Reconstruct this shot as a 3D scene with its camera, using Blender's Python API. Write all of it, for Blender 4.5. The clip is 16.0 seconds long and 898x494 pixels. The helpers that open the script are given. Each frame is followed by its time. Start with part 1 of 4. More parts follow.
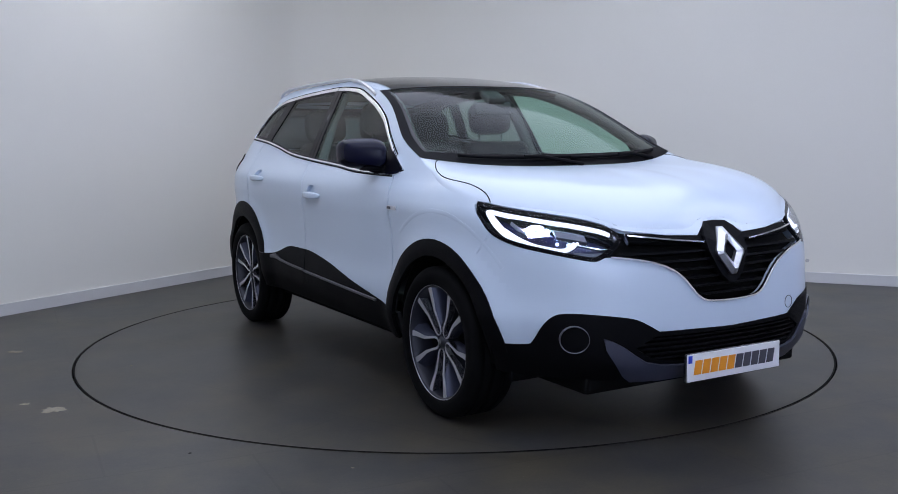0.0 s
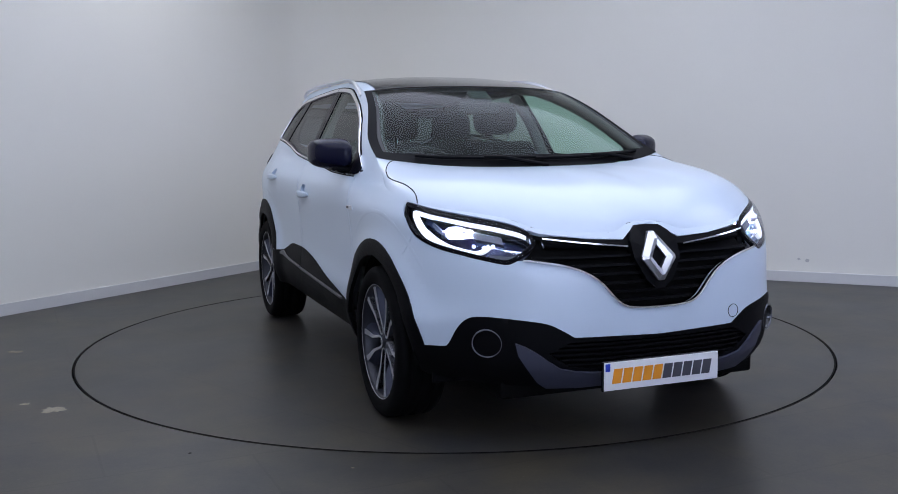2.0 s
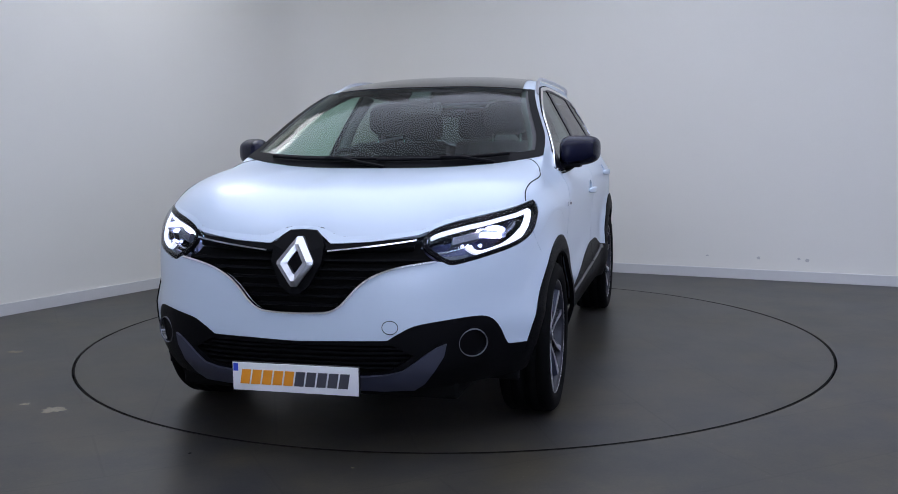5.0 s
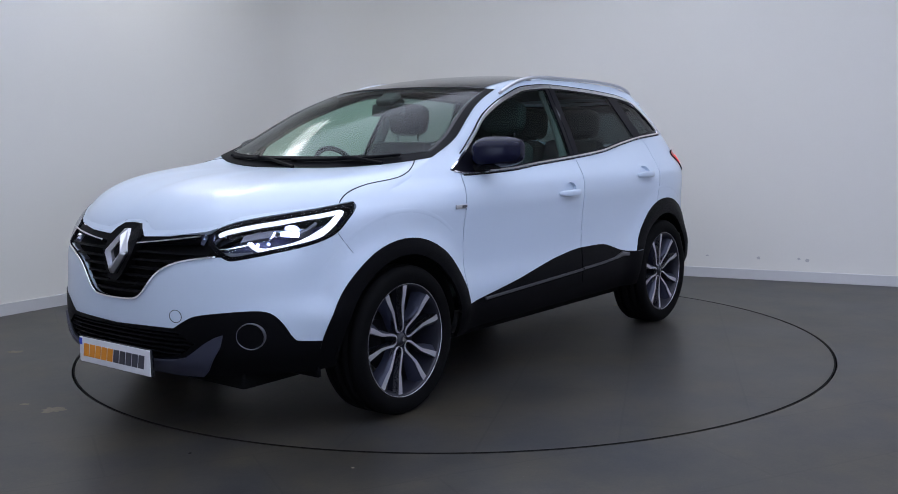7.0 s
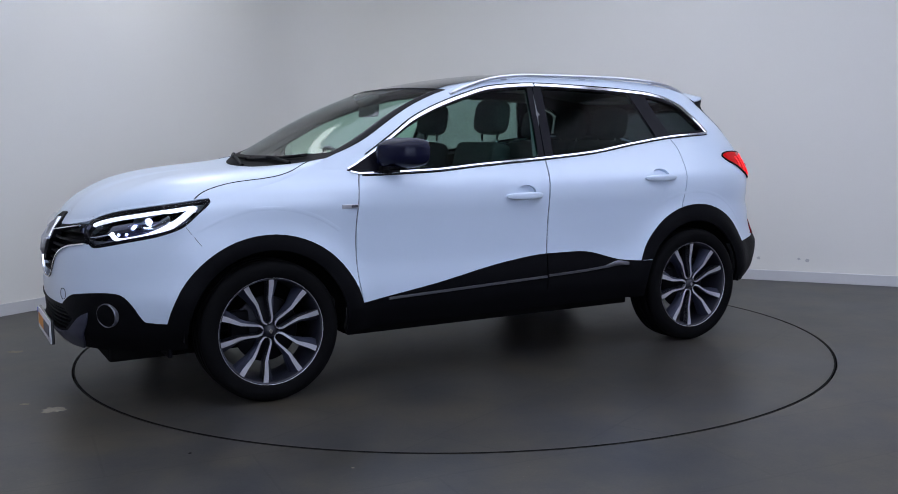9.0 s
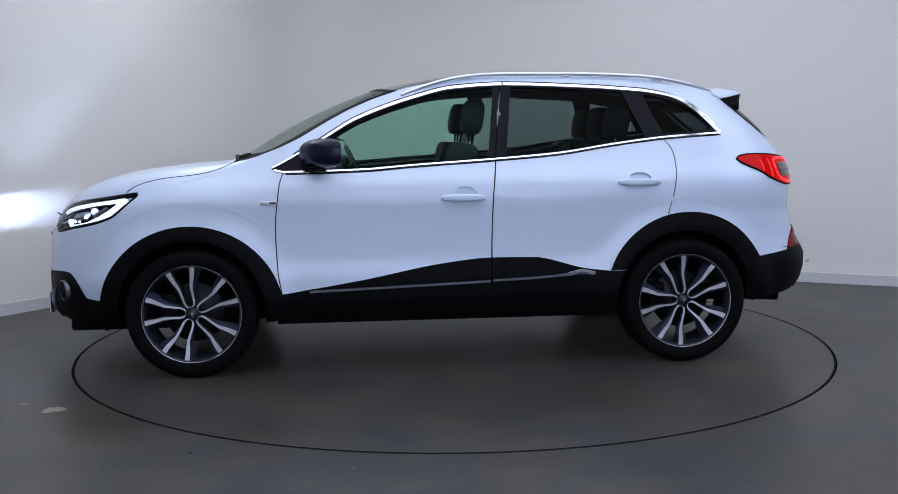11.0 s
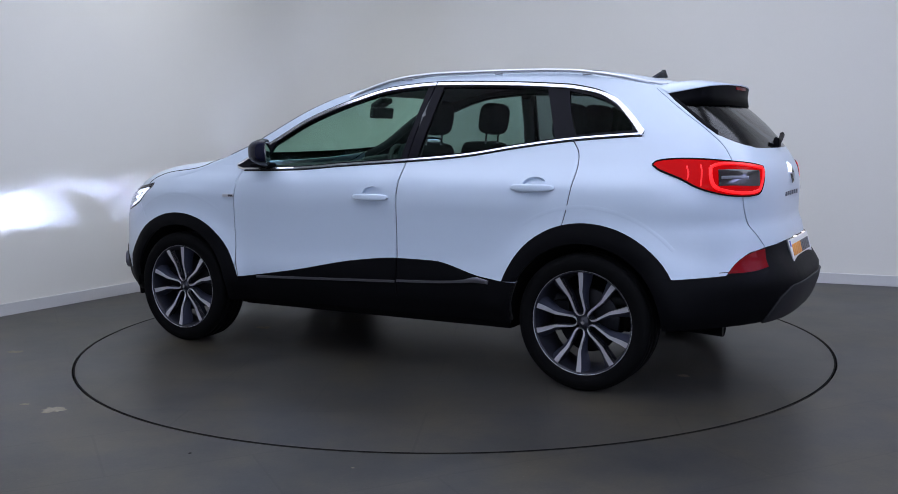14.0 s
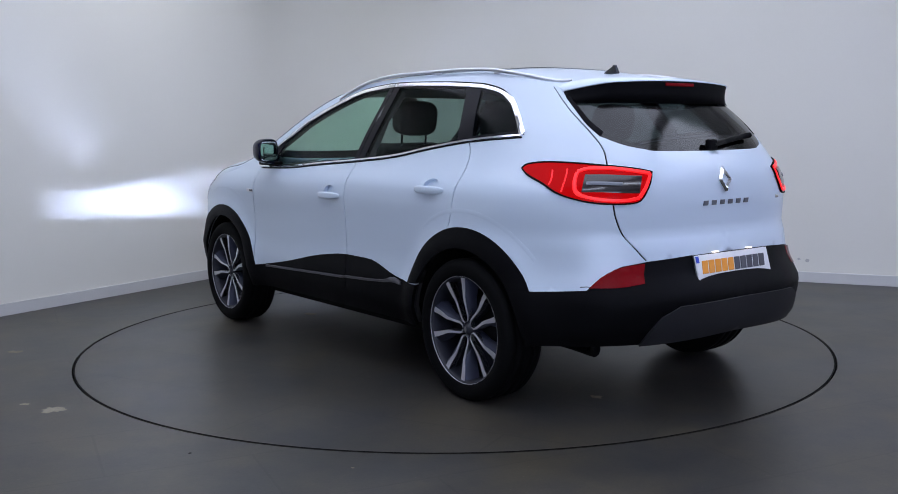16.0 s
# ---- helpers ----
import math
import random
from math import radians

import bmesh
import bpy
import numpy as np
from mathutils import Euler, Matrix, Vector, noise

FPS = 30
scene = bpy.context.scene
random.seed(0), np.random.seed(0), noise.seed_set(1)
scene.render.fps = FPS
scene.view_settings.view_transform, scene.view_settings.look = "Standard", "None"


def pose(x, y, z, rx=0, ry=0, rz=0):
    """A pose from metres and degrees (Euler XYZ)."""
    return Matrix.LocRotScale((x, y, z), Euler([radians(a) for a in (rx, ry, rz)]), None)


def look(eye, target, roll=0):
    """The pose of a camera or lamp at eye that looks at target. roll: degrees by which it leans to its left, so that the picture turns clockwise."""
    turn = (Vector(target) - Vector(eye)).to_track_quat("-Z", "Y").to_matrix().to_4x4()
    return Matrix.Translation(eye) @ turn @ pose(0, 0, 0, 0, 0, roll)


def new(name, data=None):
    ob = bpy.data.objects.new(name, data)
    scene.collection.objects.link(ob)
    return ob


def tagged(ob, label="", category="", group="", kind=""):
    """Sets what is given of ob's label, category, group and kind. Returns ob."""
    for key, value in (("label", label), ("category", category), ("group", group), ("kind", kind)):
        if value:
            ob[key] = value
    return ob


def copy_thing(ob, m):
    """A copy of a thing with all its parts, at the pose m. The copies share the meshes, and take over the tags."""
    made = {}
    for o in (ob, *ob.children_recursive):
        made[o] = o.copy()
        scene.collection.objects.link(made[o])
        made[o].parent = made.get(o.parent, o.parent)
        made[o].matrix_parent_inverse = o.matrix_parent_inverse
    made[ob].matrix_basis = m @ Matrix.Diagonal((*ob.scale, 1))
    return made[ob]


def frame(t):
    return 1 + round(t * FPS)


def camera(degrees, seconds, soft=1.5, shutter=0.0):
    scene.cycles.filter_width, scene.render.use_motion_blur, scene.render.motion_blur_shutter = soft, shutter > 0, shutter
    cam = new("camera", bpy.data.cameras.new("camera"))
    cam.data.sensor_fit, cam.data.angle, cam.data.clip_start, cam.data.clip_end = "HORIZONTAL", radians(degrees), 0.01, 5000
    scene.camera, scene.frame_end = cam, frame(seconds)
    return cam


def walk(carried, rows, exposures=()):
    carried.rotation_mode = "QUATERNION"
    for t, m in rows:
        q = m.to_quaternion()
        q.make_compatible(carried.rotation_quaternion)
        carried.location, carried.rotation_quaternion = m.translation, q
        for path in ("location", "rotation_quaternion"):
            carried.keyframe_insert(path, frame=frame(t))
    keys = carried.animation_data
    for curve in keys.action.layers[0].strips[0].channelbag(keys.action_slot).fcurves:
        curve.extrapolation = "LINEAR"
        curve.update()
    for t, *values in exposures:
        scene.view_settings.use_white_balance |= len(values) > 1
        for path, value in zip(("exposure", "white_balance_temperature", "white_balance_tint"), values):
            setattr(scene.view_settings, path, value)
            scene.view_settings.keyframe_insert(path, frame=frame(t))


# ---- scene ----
cam = camera(50.3, 16.0, soft=0.9)
EYE = look((0, -5.897, 1.252), (-0.0224, 0.0626, 0.5575), -0.663)
walk(cam, [(0, EYE), (16, EYE)])

# ---- light ----
world = bpy.data.worlds.new("world")
scene.world = world
world.use_nodes = True
world.node_tree.nodes["Background"].inputs[0].default_value = (0.6, 0.68, 0.85, 1)
world.node_tree.nodes["Background"].inputs[1].default_value = 0.02
scene.view_settings.exposure = 0.0


# ---- materials ----
def material(name, colour, rough=0.5, metal=0.0, grain=0.0, grain_scale=40.0, wear=0.0, wear_scale=3.0, bump=0.0, coat=0.0, emit=None, strength=0.0, spec=0.5, alpha=1.0):
    m = bpy.data.materials.new(name)
    m.use_nodes = True
    n, l = m.node_tree.nodes, m.node_tree.links
    b = n["Principled BSDF"]
    b.inputs["Base Color"].default_value = (*colour, 1)
    b.inputs["Roughness"].default_value = rough
    b.inputs["Metallic"].default_value = metal
    b.inputs["Coat Weight"].default_value = coat
    b.inputs["Coat Roughness"].default_value = 0.16
    b.inputs["Specular IOR Level"].default_value = spec
    if emit:
        b.inputs["Emission Color"].default_value = (*emit, 1)
        b.inputs["Emission Strength"].default_value = strength
    if grain or wear or bump:
        co = n.new("ShaderNodeTexCoord")
        fine, broad = n.new("ShaderNodeTexNoise"), n.new("ShaderNodeTexNoise")
        fine.inputs["Scale"].default_value, fine.inputs["Detail"].default_value = grain_scale, 4
        broad.inputs["Scale"].default_value, broad.inputs["Detail"].default_value = wear_scale, 6
        broad.inputs["Roughness"].default_value = 0.65
        for t in (fine, broad):
            l.new(co.outputs["Object"], t.inputs["Vector"])
        add = n.new("ShaderNodeMath"); add.operation = "MULTIPLY_ADD"
        l.new(fine.outputs[0], add.inputs[0]); add.inputs[1].default_value = grain
        sc = n.new("ShaderNodeMath"); sc.operation = "MULTIPLY_ADD"
        l.new(broad.outputs[0], sc.inputs[0]); sc.inputs[1].default_value = wear; sc.inputs[2].default_value = 1 - (grain + wear) / 2
        l.new(sc.outputs[0], add.inputs[2])
        mix = n.new("ShaderNodeVectorMath"); mix.operation = "SCALE"
        mix.inputs[0].default_value = colour
        l.new(add.outputs[0], mix.inputs["Scale"])
        l.new(mix.outputs[0], b.inputs["Base Color"])
        rr = n.new("ShaderNodeMath"); rr.operation = "MULTIPLY_ADD"
        l.new(broad.outputs[0], rr.inputs[0]); rr.inputs[1].default_value = 0.25 * min(1, wear * 2); rr.inputs[2].default_value = rough - 0.125 * min(1, wear * 2)
        l.new(rr.outputs[0], b.inputs["Roughness"])
        if bump:
            bp = n.new("ShaderNodeBump"); bp.inputs["Strength"].default_value = bump; bp.inputs["Distance"].default_value = 0.002
            l.new(fine.outputs[0], bp.inputs["Height"]); l.new(bp.outputs[0], b.inputs["Normal"])
    return m


def glass(name, tint, rough=0.0, ior=1.45):
    """Thin pane: clear with a tint, mirrored by Fresnel."""
    m = bpy.data.materials.new(name)
    m.use_nodes = True
    n, l = m.node_tree.nodes, m.node_tree.links
    n.remove(n["Principled BSDF"])
    tr, gl, mx, lw = n.new("ShaderNodeBsdfTransparent"), n.new("ShaderNodeBsdfGlossy"), n.new("ShaderNodeMixShader"), n.new("ShaderNodeLayerWeight")
    pw, fr = n.new("ShaderNodeMath"), n.new("ShaderNodeMath")
    pw.operation, fr.operation = "POWER", "MULTIPLY_ADD"
    f0 = ((ior - 1) / (ior + 1))**2 * 1.6
    lw.inputs["Blend"].default_value = 0.5
    l.new(lw.outputs["Facing"], pw.inputs[0]); pw.inputs[1].default_value = 5
    l.new(pw.outputs[0], fr.inputs[0]); fr.inputs[1].default_value = 0.85; fr.inputs[2].default_value = f0
    tr.inputs[0].default_value = (*tint, 1)
    gl.inputs["Roughness"].default_value = rough
    l.new(fr.outputs[0], mx.inputs[0]); l.new(tr.outputs[0], mx.inputs[1]); l.new(gl.outputs[0], mx.inputs[2])
    l.new(mx.outputs[0], n["Material Output"].inputs[0])
    return m


def floor_material(name, colour, rough):
    """Worn sheet vinyl: broad stains, rubbed patches, faint sheet joints and specks."""
    m = material(name, colour, rough, spec=0.32)
    n, l = m.node_tree.nodes, m.node_tree.links
    b = n["Principled BSDF"]
    co = n.new("ShaderNodeTexCoord")

    def noise_node(scale, detail, r=0.6):
        t = n.new("ShaderNodeTexNoise")
        t.inputs["Scale"].default_value, t.inputs["Detail"].default_value, t.inputs["Roughness"].default_value = scale, detail, r
        l.new(co.outputs["Object"], t.inputs["Vector"])
        return t

    def ramp(src, a, z, lo, hi):
        r = n.new("ShaderNodeMapRange")
        l.new(src, r.inputs[0])
        for i, v in enumerate((a, z, lo, hi)):
            r.inputs[1 + i].default_value = v
        return r.outputs[0]

    def mul(x, y, op="MULTIPLY"):
        k = n.new("ShaderNodeMath")
        k.operation = op
        l.new(x, k.inputs[0]); l.new(y, k.inputs[1])
        return k.outputs[0]
    broad, patch, fine, speck = noise_node(.7, 5), noise_node(3.2, 8, .7), noise_node(70, 4), noise_node(38, 2)
    joint = n.new("ShaderNodeTexBrick")
    joint.inputs["Color1"].default_value, joint.inputs["Color2"].default_value, joint.inputs["Mortar"].default_value = (1, 1, 1, 1), (.9, .9, .9, 1), (.72, .72, .72, 1)
    joint.inputs["Scale"].default_value, joint.inputs["Mortar Size"].default_value = .45, .0025
    turn = n.new("ShaderNodeMapping")
    turn.inputs["Rotation"].default_value = (0, 0, radians(-25))
    l.new(co.outputs["Object"], turn.inputs[0]); l.new(turn.outputs[0], joint.inputs["Vector"])
    v = mul(ramp(broad.outputs[0], .3, .7, .68, 1.32), ramp(patch.outputs[0], .3, .7, .72, 1.30))
    v = mul(v, ramp(fine.outputs[0], .3, .7, .9, 1.1))
    v = mul(v, ramp(speck.outputs[0], .72, .80, 1.0, 2.2))
    v = mul(v, joint.outputs["Color"])
    sc = n.new("ShaderNodeVectorMath")
    sc.operation = "SCALE"
    tone = n.new("ShaderNodeMix")
    tone.data_type = "RGBA"
    tone.inputs["A"].default_value = (colour[0] * .90, colour[1] * .96, colour[2] * 1.12, 1)
    tone.inputs["B"].default_value = (colour[0] * 1.12, colour[1] * 1.05, colour[2] * .88, 1)
    l.new(ramp(noise_node(1.6, 6, .65).outputs[0], .38, .62, 0, 1), tone.inputs["Factor"])
    l.new(tone.outputs["Result"], sc.inputs[0])
    l.new(v, sc.inputs["Scale"]); l.new(sc.outputs[0], b.inputs["Base Color"])
    l.new(ramp(broad.outputs[0], .3, .7, rough - .03, rough + .06), b.inputs["Roughness"])
    bp = n.new("ShaderNodeBump")
    bp.inputs["Strength"].default_value, bp.inputs["Distance"].default_value = .06, .003
    l.new(fine.outputs[0], bp.inputs["Height"]); l.new(bp.outputs[0], b.inputs["Normal"])
    return m


PAINT = material("white_paint", (0.555, 0.642, 0.742), 0.34, grain=0.02, grain_scale=900, wear=0.02, coat=0.5)
CLAD = material("black_plastic", (0.0028, 0.0028, 0.0036), 0.5, grain=0.3, grain_scale=600, wear=0.3, bump=0.25, spec=0.07)
CLAD_GREY = material("dark_grey_plastic", (0.018, 0.018, 0.021), 0.5, grain=0.3, grain_scale=600, wear=0.2, spec=0.3)
GLOSS = material("gloss_black", (0.01, 0.011, 0.014), 0.12, coat=0.6)
GAP = material("gap_black", (0.003, 0.003, 0.003), 0.8, spec=0.1)
SKID = material("grey_skid", (0.036, 0.039, 0.062), 0.38, grain=0.1, grain_scale=500, wear=0.15)
CHROME = material("chrome", (0.82, 0.83, 0.86), 0.12, metal=1.0)
SATIN = material("satin_metal", (0.62, 0.63, 0.67), 0.3, metal=1.0, grain=0.05, grain_scale=300)
SILL_STRIP = material("dark_satin_strip", (0.16, 0.16, 0.175), 0.35, metal=0.9, grain=0.05, grain_scale=300)
ALLOY = material("machined_alloy", (0.66, 0.66, 0.70), 0.35, metal=0.75, grain=0.08, grain_scale=200)
ALLOY_DARK = material("dark_alloy", (0.018, 0.019, 0.028), 0.4, metal=0.2, grain=0.1, grain_scale=200)
RUBBER = material("rubber", (0.0028, 0.0028, 0.0031), 0.75, spec=0.08, grain=0.3, grain_scale=150, wear=0.4, bump=0.3)
FABRIC = material("seat_fabric", (0.02, 0.021, 0.024), 0.9, grain=0.4, grain_scale=400, bump=0.3)
TRIM = material("dash_plastic", (0.02, 0.02, 0.022), 0.6, grain=0.3, grain_scale=300)
PALE = material("pale_trim", (0.16, 0.165, 0.17), 0.8, grain=0.1, grain_scale=300)
MIRROR_PAINT = material("blue_black_paint", (0.005, 0.006, 0.020), 0.25, coat=0.04, spec=0.18)
GLASS_FRONT = glass("windscreen_glass", (0.64, 0.80, 0.72), 0.08, 1.14)
GLASS_SIDE = glass("side_glass", (0.58, 0.80, 0.71), 0.0, 1.10)
GLASS_DARK = glass("privacy_glass", (0.35, 0.425, 0.415), 0.0, 1.10)
GLASS_REAR = glass("rear_privacy_glass", (0.12, 0.145, 0.16), 0.12, 1.48)
GLASS_LAMP = glass("lamp_glass", (0.9, 0.92, 0.95), ior=1.18)
MIRROR = material("mirror", (0.9, 0.9, 0.9), 0.02, metal=1.0)
RED = material("red_lens", (0.20, 0.0012, 0.002), 0.16, grain=0.25, grain_scale=25, emit=(1, 0.002, 0.004), strength=0.30, spec=0.05)
RED_DIM = material("red_reflector", (0.17, 0.003, 0.006), 0.25, grain=0.4, grain_scale=160, wear=0.3, spec=0.08)
RED_GLOW = material("red_lamp", (0.35, 0.004, 0.005), 0.3, emit=(1, 0.010, 0.014), strength=1.15)
SMOKED = material("smoked_lens", (0.02, 0.015, 0.017), 0.1, coat=0.6)
LED = material("led_white", (0.9, 0.92, 1), 0.3, emit=(0.80, 0.84, 1.0), strength=1.05)
LAMP_DARK = material("lamp_dark", (0.05, 0.052, 0.10), 0.25, spec=0.5)
LED_BLUE = material("led_blue_white", (0.8, 0.85, 1), 0.3, emit=(0.50, 0.54, 1.0), strength=1.9)
BEAM = material("beam_white", (0.9, 0.92, 1), 0.3, emit=(0.52, 0.63, 1.0), strength=36000.0)
PLATE_LAMP = material("plate_lamp_white", (0.9, 0.9, 0.85), 0.3, emit=(1.0, 0.85, 0.75), strength=1.6)
DISC_METAL = material("brake_metal", (0.010, 0.010, 0.012), 0.4, metal=0.8)
LAMP_BODY = material("lamp_silver", (0.16, 0.165, 0.19), 0.3, metal=0.7)
PLATE_WHITE = material("plate_white", (0.75, 0.75, 0.76), 0.35, grain=0.03, grain_scale=200)
ORANGE = material("letter_orange", (0.8, 0.30, 0.02), 0.4)
CHARCOAL = material("letter_charcoal", (0.06, 0.06, 0.075), 0.4)
BLUE = material("plate_blue", (0.02, 0.06, 0.5), 0.4)
WALL = material("wall_paint", (0.745, 0.725, 0.655), 0.75, grain=0.03, grain_scale=90, wear=0.05, wear_scale=0.8, bump=0.04)
SKIRT = material("skirting_paint", (0.58, 0.575, 0.56), 0.5, grain=0.04, wear=0.08)
CEIL = material("ceiling_tile", (0.75, 0.75, 0.74), 0.9, grain=0.05)
PANEL = material("lamp_panel", (0.9, 0.9, 0.9), 0.5, emit=(0.89, 0.96, 1.20), strength=2.2)
PANEL_WIDE_FILL = material("wide_fill_panel", (0.9, 0.9, 0.9), 0.5, emit=(0.89, 0.96, 1.20), strength=1.6)
PANEL_STRIP = material("strip_lamp_panel", (0.9, 0.9, 0.9), 0.5, emit=(0.89, 0.96, 1.20), strength=6.5)
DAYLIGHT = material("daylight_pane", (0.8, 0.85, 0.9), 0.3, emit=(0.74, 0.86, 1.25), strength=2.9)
FRIT = material("black_border", (0.003, 0.003, 0.004), 0.55, spec=0.06)
PILLAR = material("pillar_black", (0.004, 0.004, 0.007), 0.28, spec=0.08)
SMUDGE = material("wall_smudge", (0.50, 0.49, 0.46), 0.8, grain=0.2, grain_scale=80)
FLANK = material("blue_grey_alloy", (0.05, 0.055, 0.085), 0.4, metal=0.4, grain=0.1, grain_scale=200)
PANEL_SMALL = material("small_lamp_panel", (0.9, 0.9, 0.9), 0.5, emit=(0.94, 0.97, 1.0), strength=4.8)
PANEL_COOL_FILL = material("cool_fill_panel", (0.9, 0.9, 0.9), 0.5, emit=(0.72, 0.80, 1.5), strength=6.0)
FLOOR = floor_material("floor_vinyl", (0.046, 0.0425, 0.0355), 0.36)
DISC = floor_material("turntable_vinyl", (0.040, 0.037, 0.031), 0.35)
SCUFF = material("scuff_paint", (0.24, 0.215, 0.16), 0.8, grain=0.5, grain_scale=60)


# ---- mesh helpers ----
def mesh_from(name, verts, faces, mat, smooth=True):
    me = bpy.data.meshes.new(name)
    me.from_pydata([tuple(map(float, v)) for v in verts], [], [tuple(map(int, f)) for f in faces])
    me.materials.append(mat)
    if smooth:
        me.polygons.foreach_set("use_smooth", [True] * len(me.polygons))
    me.update()
    return me


def piece(name, verts, faces, mat, parent=None, label="", smooth=True, m=None):
    ob = new(name, mesh_from(name, verts, faces, mat, smooth))
    if parent is not None:
        ob.parent = parent
    if m is not None:
        ob.matrix_basis = m
    if label:
        tagged(ob, label)
    return ob


def part(name, bm, mat, parent, label="", m=None, smooth=True):
    me = bpy.data.meshes.new(name)
    bmesh.ops.recalc_face_normals(bm, faces=bm.faces)
    bm.to_mesh(me)
    bm.free()
    me.materials.append(mat)
    if smooth:
        me.polygons.foreach_set("use_smooth", [True] * len(me.polygons))
        me.set_sharp_from_angle(angle=radians(40))
    ob = new(name, me)
    ob.parent = parent
    if m is not None:
        ob.matrix_basis = m
    if label:
        tagged(ob, label)
    return ob


def box(bm, size, m=Matrix(), bevel=0.0, seg=2):
    r = bmesh.ops.create_cube(bm, size=1, matrix=m @ Matrix.Diagonal((*size, 1)))
    if bevel:
        vs = set(r["verts"])
        es = [e for e in bm.edges if e.verts[0] in vs and e.verts[1] in vs]
        bmesh.ops.bevel(bm, geom=es, offset=bevel, segments=seg, affect="EDGES", profile=0.6)
    return bm


def lathe(profile, n=48, axis="y"):
    """Verts and faces of a turned shape; profile of (radius, along)."""
    vs, fs = [], []
    k = len(profile)
    for i in range(n):
        a = 2 * math.pi * i / n
        for r, h in profile:
            vs.append((r * math.cos(a), h, r * math.sin(a)))
    for i in range(n):
        for j in range(k - 1):
            a, b = i * k + j, ((i + 1) % n) * k + j
            fs.append((a, a + 1, b + 1, b))
    return vs, fs


def tube(points, r, n=8, flat=1.0):
    """A tube along a line of points, radius r."""
    pts = [Vector(p) for p in points]
    vs, fs = [], []
    up = Vector((0, 0, 1))
    for i, p in enumerate(pts):
        d = (pts[min(i + 1, len(pts) - 1)] - pts[max(i - 1, 0)]).normalized()
        a = d.cross(up)
        a = a.normalized() if a.length > 1e-4 else Vector((1, 0, 0))
        b = a.cross(d)
        for j in range(n):
            t = 2 * math.pi * j / n
            vs.append(p + a * (r * math.cos(t) * flat) + b * (r * math.sin(t)))
    for i in range(len(pts) - 1):
        for j in range(n):
            fs.append((i * n + j, i * n + (j + 1) % n, (i + 1) * n + (j + 1) % n, (i + 1) * n + j))
    fs.append(tuple(range(n)))
    fs.append(tuple(reversed(range(len(vs) - n, len(vs)))))
    return vs, fs


def spline(pts, n=8):
    """Catmull-Rom through the points."""
    p = [np.array(q, float) for q in pts]
    p = [2 * p[0] - p[1]] + p + [2 * p[-1] - p[-2]]
    out = []
    for i in range(1, len(p) - 2):
        for t in np.linspace(0, 1, n, endpoint=False):
            a, b, c, d = p[i - 1:i + 3]
            out.append(0.5 * (2 * b + (c - a) * t + (2 * a - 5 * b + 4 * c - d) * t**2 + (3 * b - a - 3 * c + d) * t**3))
    out.append(p[-2])
    return out


# ---- room ----
CORNER, HEIGHT = Vector((-1.31, 4.04, 0)), 3.5
ALONG_L = Vector((-1.41, -2.31, 0)).normalized()
ALONG_R = Vector((1.62, -0.76, 0)).normalized()


def wall_line(radius=0.75, reach=9.0):
    """Plan line of the two walls with the rounded corner between them."""
    c = [CORNER + ALONG_L * d for d in (reach, reach * .75, reach / 2, reach / 4)] + [CORNER + ALONG_L * radius]
    for i in range(1, 40):
        t = i / 40
        c.append((CORNER + ALONG_L * radius) * (1 - t)**2 + CORNER * (2 * t * (1 - t)) + (CORNER + ALONG_R * radius) * t**2)
    return c + [CORNER + ALONG_R * radius] + [CORNER + ALONG_R * d for d in (reach / 4, reach / 2, reach * .75, reach)]


def extrude_line(name, line, z0, z1, thick, mat, label):
    vs, fs = [], []
    k = len(line)
    for i, p in enumerate(line):
        d = (line[min(i + 1, k - 1)] - line[max(i - 1, 0)]).normalized()
        out = Vector((-d.y, d.x, 0))
        q = p + out * thick
        vs += [(p.x, p.y, z0), (p.x, p.y, z1), (q.x, q.y, z1), (q.x, q.y, z0)]
    for i in range(k - 1):
        a, b = i * 4, i * 4 + 4
        for j in range(4):
            fs.append((a + j, a + (j + 1) % 4, b + (j + 1) % 4, b + j))
    fs += [(0, 1, 2, 3), tuple(len(vs) - j for j in (1, 2, 3, 4))]
    ob = piece(name, vs, fs, mat, smooth=True)
    ob.data.set_sharp_from_angle(angle=radians(30))
    return tagged(ob, label, "wall", kind="structure")


LINE = wall_line()
extrude_line("wall_north", LINE, -0.05, HEIGHT, 0.15, WALL, "plain white painted studio walls with rounded corner")
ob = extrude_line("baseboard", LINE, 0.0, 0.085, -0.016, SKIRT, "white painted skirting board along the walls")
ob["category"] = "skirting"
END_L, END_R = CORNER + ALONG_L * 9, CORNER + ALONG_R * 9
BACK = [END_R, END_R + Vector((-0.5, -9.0, 0)), END_L + Vector((1.5, -4.5, 0)), END_L]
extrude_line("wall_south", BACK, -0.05, HEIGHT, 0.15, WALL, "plain white painted wall behind the camera")

